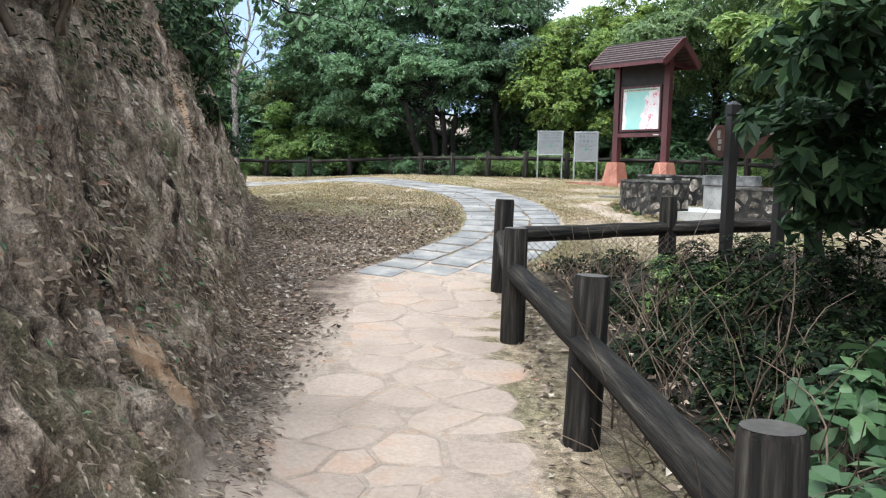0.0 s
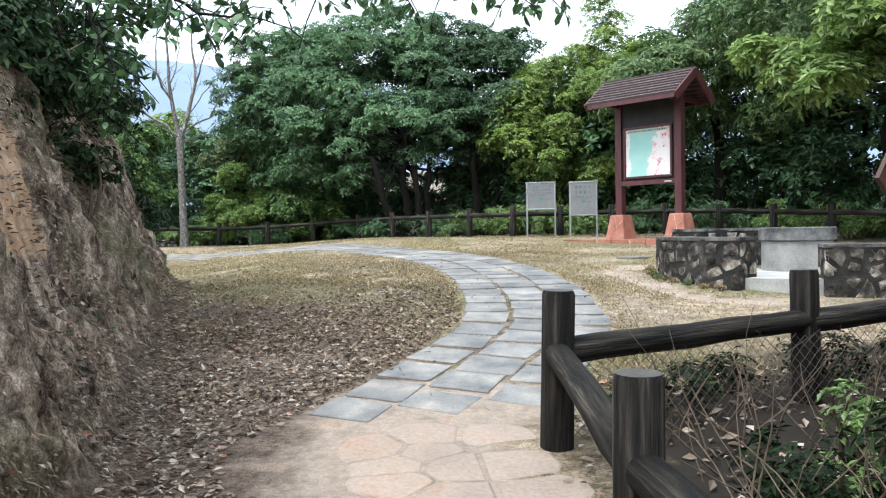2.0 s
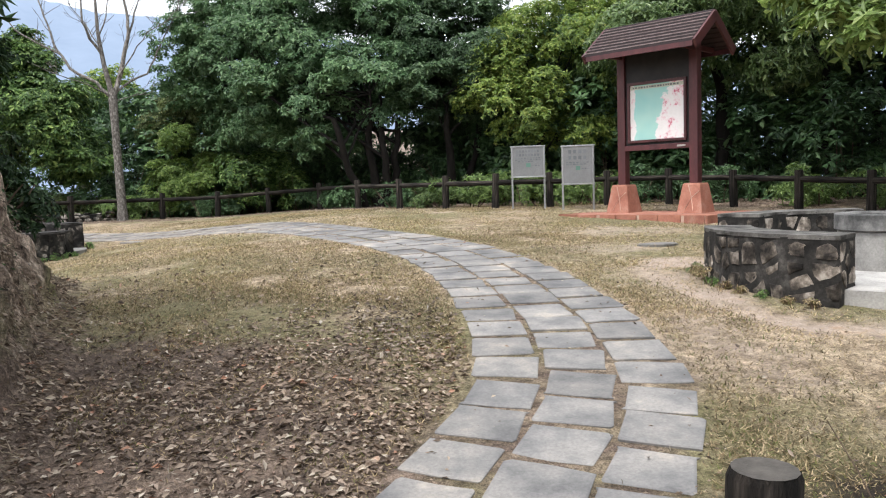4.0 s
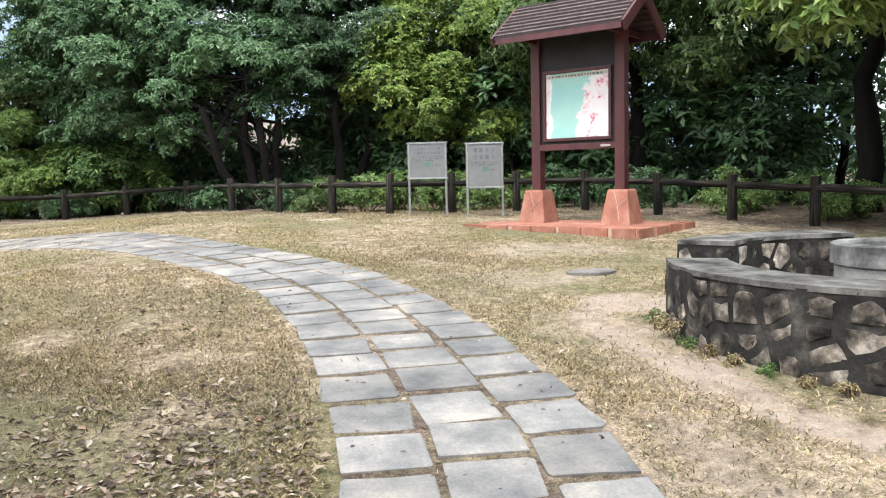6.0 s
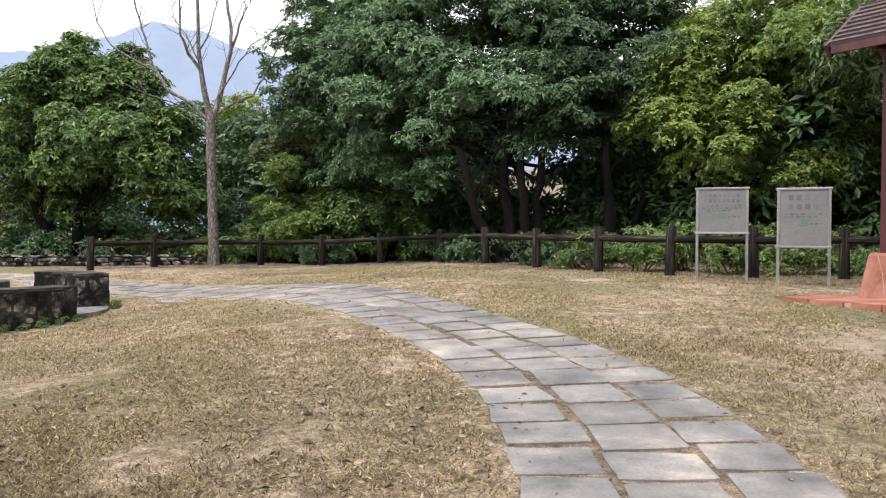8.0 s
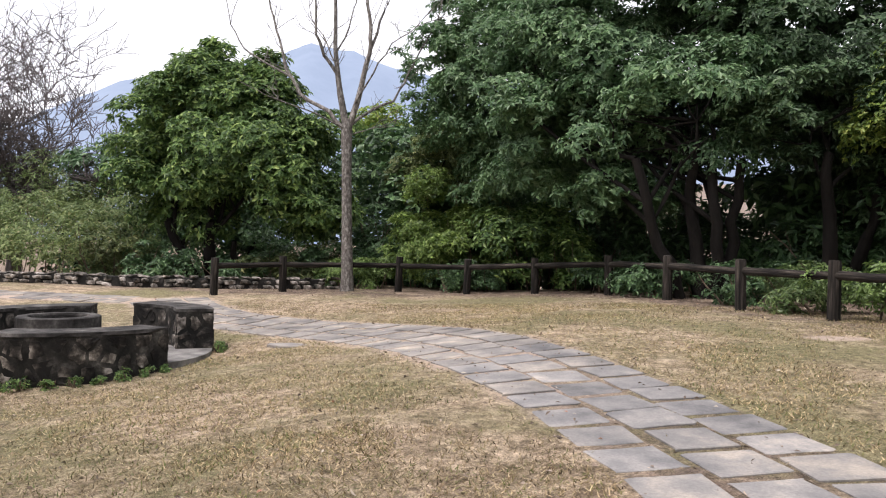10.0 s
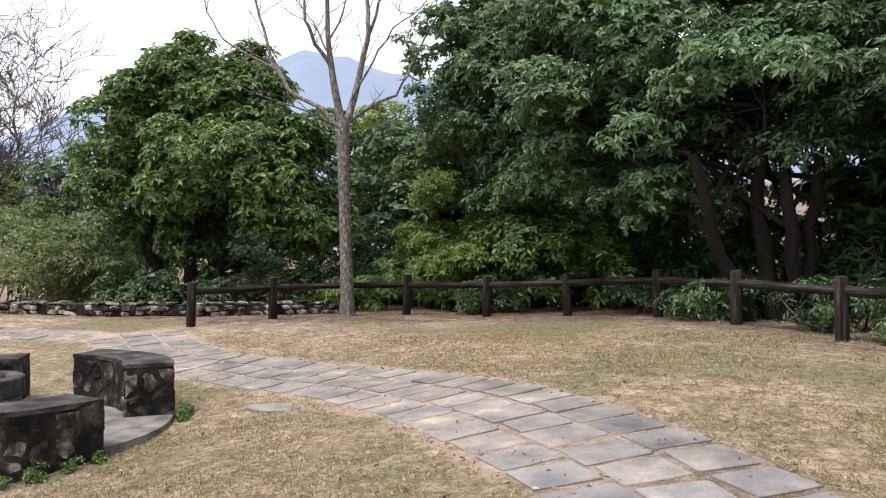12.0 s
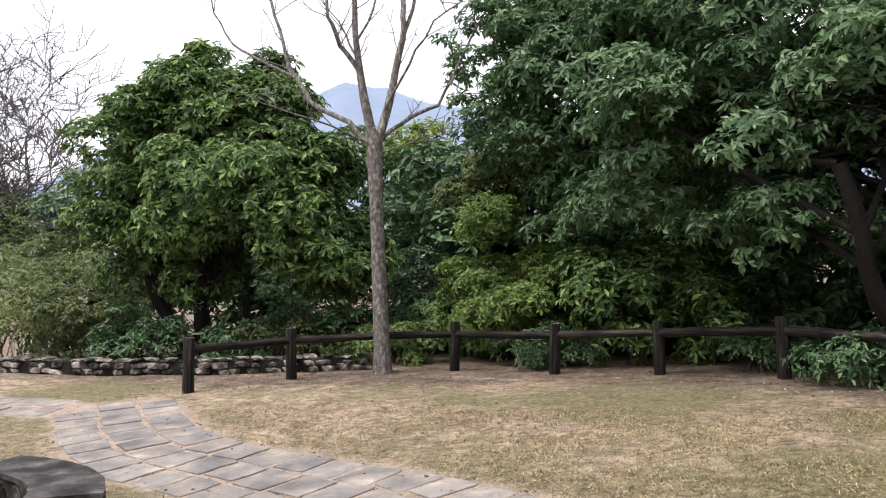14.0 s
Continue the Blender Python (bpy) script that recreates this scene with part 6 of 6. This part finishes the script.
shrub("brush", 2.2, 8.7, [(1.3, 8.35, 0.85, 0.4, 0.22, 0.16), (1.9, 8.65, 0.9, 0.4, 0.22, 0.18), (2.6, 8.85, 0.95, 0.45, 0.22, 0.2), (3.3, 9.1, 1.0, 0.45, 0.25, 0.2)], 420, 6, 0.055, 0.4, M_BRUSHSHADE, 142, "low brush along the wire mesh, leaves coloured darker for shade", inner=0.1)
for k, (x, y, r) in enumerate(((-3.1, 7.9, 0.4), (-2.2, 6.0, 0.3), (-2.6, 6.7, 0.35), (-2.75, 8.5, 0.35), (-2.75, 8.7, 0.45), (-3.1, 9.8, 0.45), (-3.4, 10.8, 0.45), (-3.7, 11.8, 0.5), (-4.0, 12.6, 0.6), (-3.5, 11.3, 0.35), (-3.8, 12.9, 0.4), (-1.05, 2.3, 0.13), (-3.6, 9.4, 0.7), (-4.1, 11.2, 0.8))):
    z = height(x, y)
    shrub("bank_shrub", x, y, [(x, y, z + 0.1, r, r * 1.2, r * 0.8), (x - 0.5, y + 0.4, z + 0.5, r * 1.2, r * 1.4, r)], 420, 6, 0.085, 0.42, M_BRUSH, 110 + k, "dark leaves hanging over the earth bank", inner=0.1, droop=0.8)


# ---- hills on the horizon ----
def hills():
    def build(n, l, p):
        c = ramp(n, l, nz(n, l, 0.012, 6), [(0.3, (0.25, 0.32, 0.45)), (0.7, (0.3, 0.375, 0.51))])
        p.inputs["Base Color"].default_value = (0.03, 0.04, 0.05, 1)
        # distance haze is put in as a blue glow of the hills themselves
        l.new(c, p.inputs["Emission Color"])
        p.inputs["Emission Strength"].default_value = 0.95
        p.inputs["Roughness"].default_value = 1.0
    m = material("hillside_haze_glow", build)
    vs, fs = [], []
    n = 220
    for i in range(n + 1):
        a = radians(-75 + 110 * i / n)
        az = math.degrees(a)
        el = np.interp(az, (-75, -58, -50, -43, -37, -33, -30.5, -27, -25, -19, -10, 0, 35), (5, 5, 6.5, 10.4, 11.4, 12.6, 13.9, 12.9, 12.4, 11.6, 11, 9.5, 8))
        top = 1780 * math.tan(radians(el)) + 14 * noise.noise((i * 0.13, 2.0, 0)) + 8 * noise.noise((i * 0.5, 5.0, 0))
        for k in range(7):
            d = 1000 + 130 * k + 40 * noise.noise((i * 0.2, k * 1.3, 0))
            vs.append((d * math.sin(a), d * math.cos(a), -20 + (top + 20) * (k / 6) ** 0.8))
    fs = [(i * 7 + k, (i + 1) * 7 + k, (i + 1) * 7 + k + 1, i * 7 + k + 1) for i in range(n) for k in range(6)]
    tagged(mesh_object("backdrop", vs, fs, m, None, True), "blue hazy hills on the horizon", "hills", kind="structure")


hills()


# ---- grass blades, fallen leaves ----
def scatter():
    rs = np.random.RandomState(9)

    def blades(name, n, xr, yr, keep, ln, mat, label):
        x, y = rs.uniform(*xr, n), rs.uniform(*yr, n)
        k = rs.rand(n) < keep(x, y)
        x, y = x[k], y[k]
        b = np.stack((x, y, lawn_height(x, y)), 1)
        a = rs.uniform(0, 2 * np.pi, len(x))
        w = np.stack((np.cos(a), np.sin(a), np.zeros(len(x))), 1) * 0.0042
        L = ln * (0.4 + rs.rand(len(x)))[:, None]
        lean = rs.normal(size=(len(x), 3)) * 0.8
        lean[:, 2] = 0.12 + 0.5 * rs.rand(len(x))
        lean /= np.linalg.norm(lean, axis=1, keepdims=True)
        v = np.stack((b - w, b + w, b + lean * L), 1).reshape(-1, 3)
        tagged(mesh_object(name, v, np.arange(len(v)).reshape(-1, 3), mat), label, "grass", kind="stuff")

    def put(name, n, xr, yr, keep, ln, slim, mat, label, cat, up, lift=0.0):
        x, y = rs.uniform(*xr, n), rs.uniform(*yr, n)
        k = rs.rand(n) < keep(x, y)
        x, y = x[k], y[k]
        z = lawn_height(x, y) + bank_rise(x, y) + lift
        d = rs.normal(size=(len(x), 3))
        d[:, 2] = up[0] + up[1] * rs.rand(len(x))
        L = ln * (0.5 + rs.rand(len(x)))
        ob = leaf_mesh(name, np.stack((x, y, z), 1), d, L, L * slim, mat, rs=rs)
        tagged(ob, label, cat, kind="stuff")

    def lawn(x, y):
        return (distance_to(PATH_PTS[::3], x, y) > 0.67 + 0.13 * rs.rand(len(x))) * (bank_rise(x, y) < 0.05) * (y > 8.6) * (1 - 0.75 * step(0.2, 0.6, sandy(x, y))) * (0.45 + 0.55 * step(-0.6, 0.9, np.sin(x * 0.9 + 1.3 * np.sin(y * 0.7)) + np.sin(y * 1.1 + 0.8 * np.sin(x * 1.3)) + 0.6 * np.sin(2.9 * x + 2.3 * y))) * (1 - 0.45 * step(12.0, 10.8, y + 0.5 * np.sin(x * 2.3)) * (x < 0.6))
    blades("dry_grass", 600000, (-9, 5), (8.6, 25.5), lawn, 0.034, M_DRYGRASS, "short dry straw-coloured grass")
    put("fallen_leaves", 75000, (-4.5, 1.0), (3, 15.5), lambda x, y: (distance_to(PATH_PTS[::3], x, y) > 0.72) * (distance_to(ENTRY_PTS[::3], x, y) > 0.6 + 0.4 * rs.rand(len(x))) * (0.04 + 0.96 * step(12.8, 10.4, y + 0.5 * np.sin(x * 2.3))), 0.044, 0.5, M_DRYLEAF, "brown dry leaves strewn below the bank", "leaf litter", (-0.05, 0.35), 0.012)
    def near_lawn(x, y):
        return lawn(x, y) * step(3.5, 1.5, np.abs(x + 0.6))
    blades("mixed_grass", 420000, (-4.2, 3), (8.6, 17.5), near_lawn, 0.034, M_MIXGRASS, "short grass, half dead, among leaf litter")

    def joints(x, y):
        d = distance_to(PATH_PTS, x, y)
        return (np.abs(d - 0.225) < 0.03) + (np.abs(d - 0.68) < 0.05) * 0.8

    def whole_path(x, y):
        return (distance_to(PATH_PTS, x, y) < 0.72) * 1.0
    put("joint_straw", 150000, (-9, 1.7), (8.3, 24.5), whole_path, 0.03, 0.16, M_STRAW, "dry straw lying in the joints of the path", "straw", (-0.05, 0.2), -0.004)
    put("joint_debris", 26000, (-9, 1.7), (8.3, 24.5), joints, 0.035, 0.4, M_DRYLEAF, "dry debris lying in the joints of the path", "leaf litter", (0, 0.2), -0.001)
    put("fallen_leaves", 5500, (1.0, 6.0), (0, 9), lambda x, y: step(0.9, 1.5, x), 0.065, 0.5, M_DRYLEAF, "brown dry leaves under the brush", "leaf litter", (0, 0.5), 0.012)
    put("fallen_leaves", 26000, (-11, 7), (9, 28), lambda x, y: (distance_to(PATH_PTS[::3], x, y) > 0.4) * 0.4 + 0.6 * step(2.4, 0.5, np.interp(x, (-10, -6, -3, -0.8, 1.3, 4.8, 7.0), (27.0, 28.5, 27.7, 25, 23.2, 22.6, 18.9)) - y), 0.032, 0.45, M_DRYLEAF, "scattered dry leaves on the lawn", "leaf litter", (0, 0.4), 0.012)

    def on_bank(name, n, ln, slim, mat, label, cat, out, lo, hi):
        x, y = rs.uniform(-5, 0.3, n), rs.uniform(-1, 15, n)
        r = bank_rise(x, y)
        k = (r > lo) * (r < hi) * ~((np.abs(y - 7.6) < 0.42) * (r > 0.7) * (r < 2.6) * (rs.rand(n) < 0.97)) * (rs.rand(n) < 0.5 + 0.5 * np.sin(x * 5.1 + 2 * np.sin(y * 3.3)) * np.sin(y * 2.9 + r * 2.4) + 0.1)
        x, y = x[k], y[k]
        f = lambda a, b: lawn_height(a, b) + bank_rise(a, b)
        gx, gy = (f(x + 0.05, y) - f(x - 0.05, y)) / 0.1, (f(x, y + 0.05) - f(x, y - 0.05)) / 0.1
        nor = np.stack((-gx, -gy, np.ones_like(gx)), 1)
        nor /= np.linalg.norm(nor, axis=1, keepdims=True)
        down = np.stack((-gx, -gy, -(gx ** 2 + gy ** 2)), 1)
        down /= np.linalg.norm(down, axis=1, keepdims=True) + 1e-6
        d = down + nor * (out * rs.rand(len(x)))[:, None] + rs.normal(size=(len(x), 3)) * 0.35
        L = ln * (0.4 + 1.1 * rs.rand(len(x)))
        p = np.stack((x, y, f(x, y)), 1) + nor * rs.uniform(0.0, 0.07, len(x))[:, None]
        tagged(leaf_mesh(name, p, d, L, L * slim, mat, rs=rs), label, cat, kind="stuff")
    on_bank("bank_straw", 85000, 0.06, 0.1, M_STRAW, "dead grass and fine roots on the earth bank", "roots", 0.6, 0.06, 2.9)
    on_bank("bank_leaves", 190000, 0.028, 0.5, M_DRYLEAF, "dry leaves caught on the earth bank", "leaf litter", 0.9, 0.03, 3.5)
    on_bank("bank_leaves", 120000, 0.045, 0.42, M_BRUSHSHADE, "dark leaves hanging over the upper bank", "leaves", 1.0, 1.75, 4.6)
    on_bank("bank_weeds", 22000, 0.035, 0.4, M_DARKMIX, "small green weeds on the earth bank", "weeds", 1.2, 0.5, 4.5)


scatter()
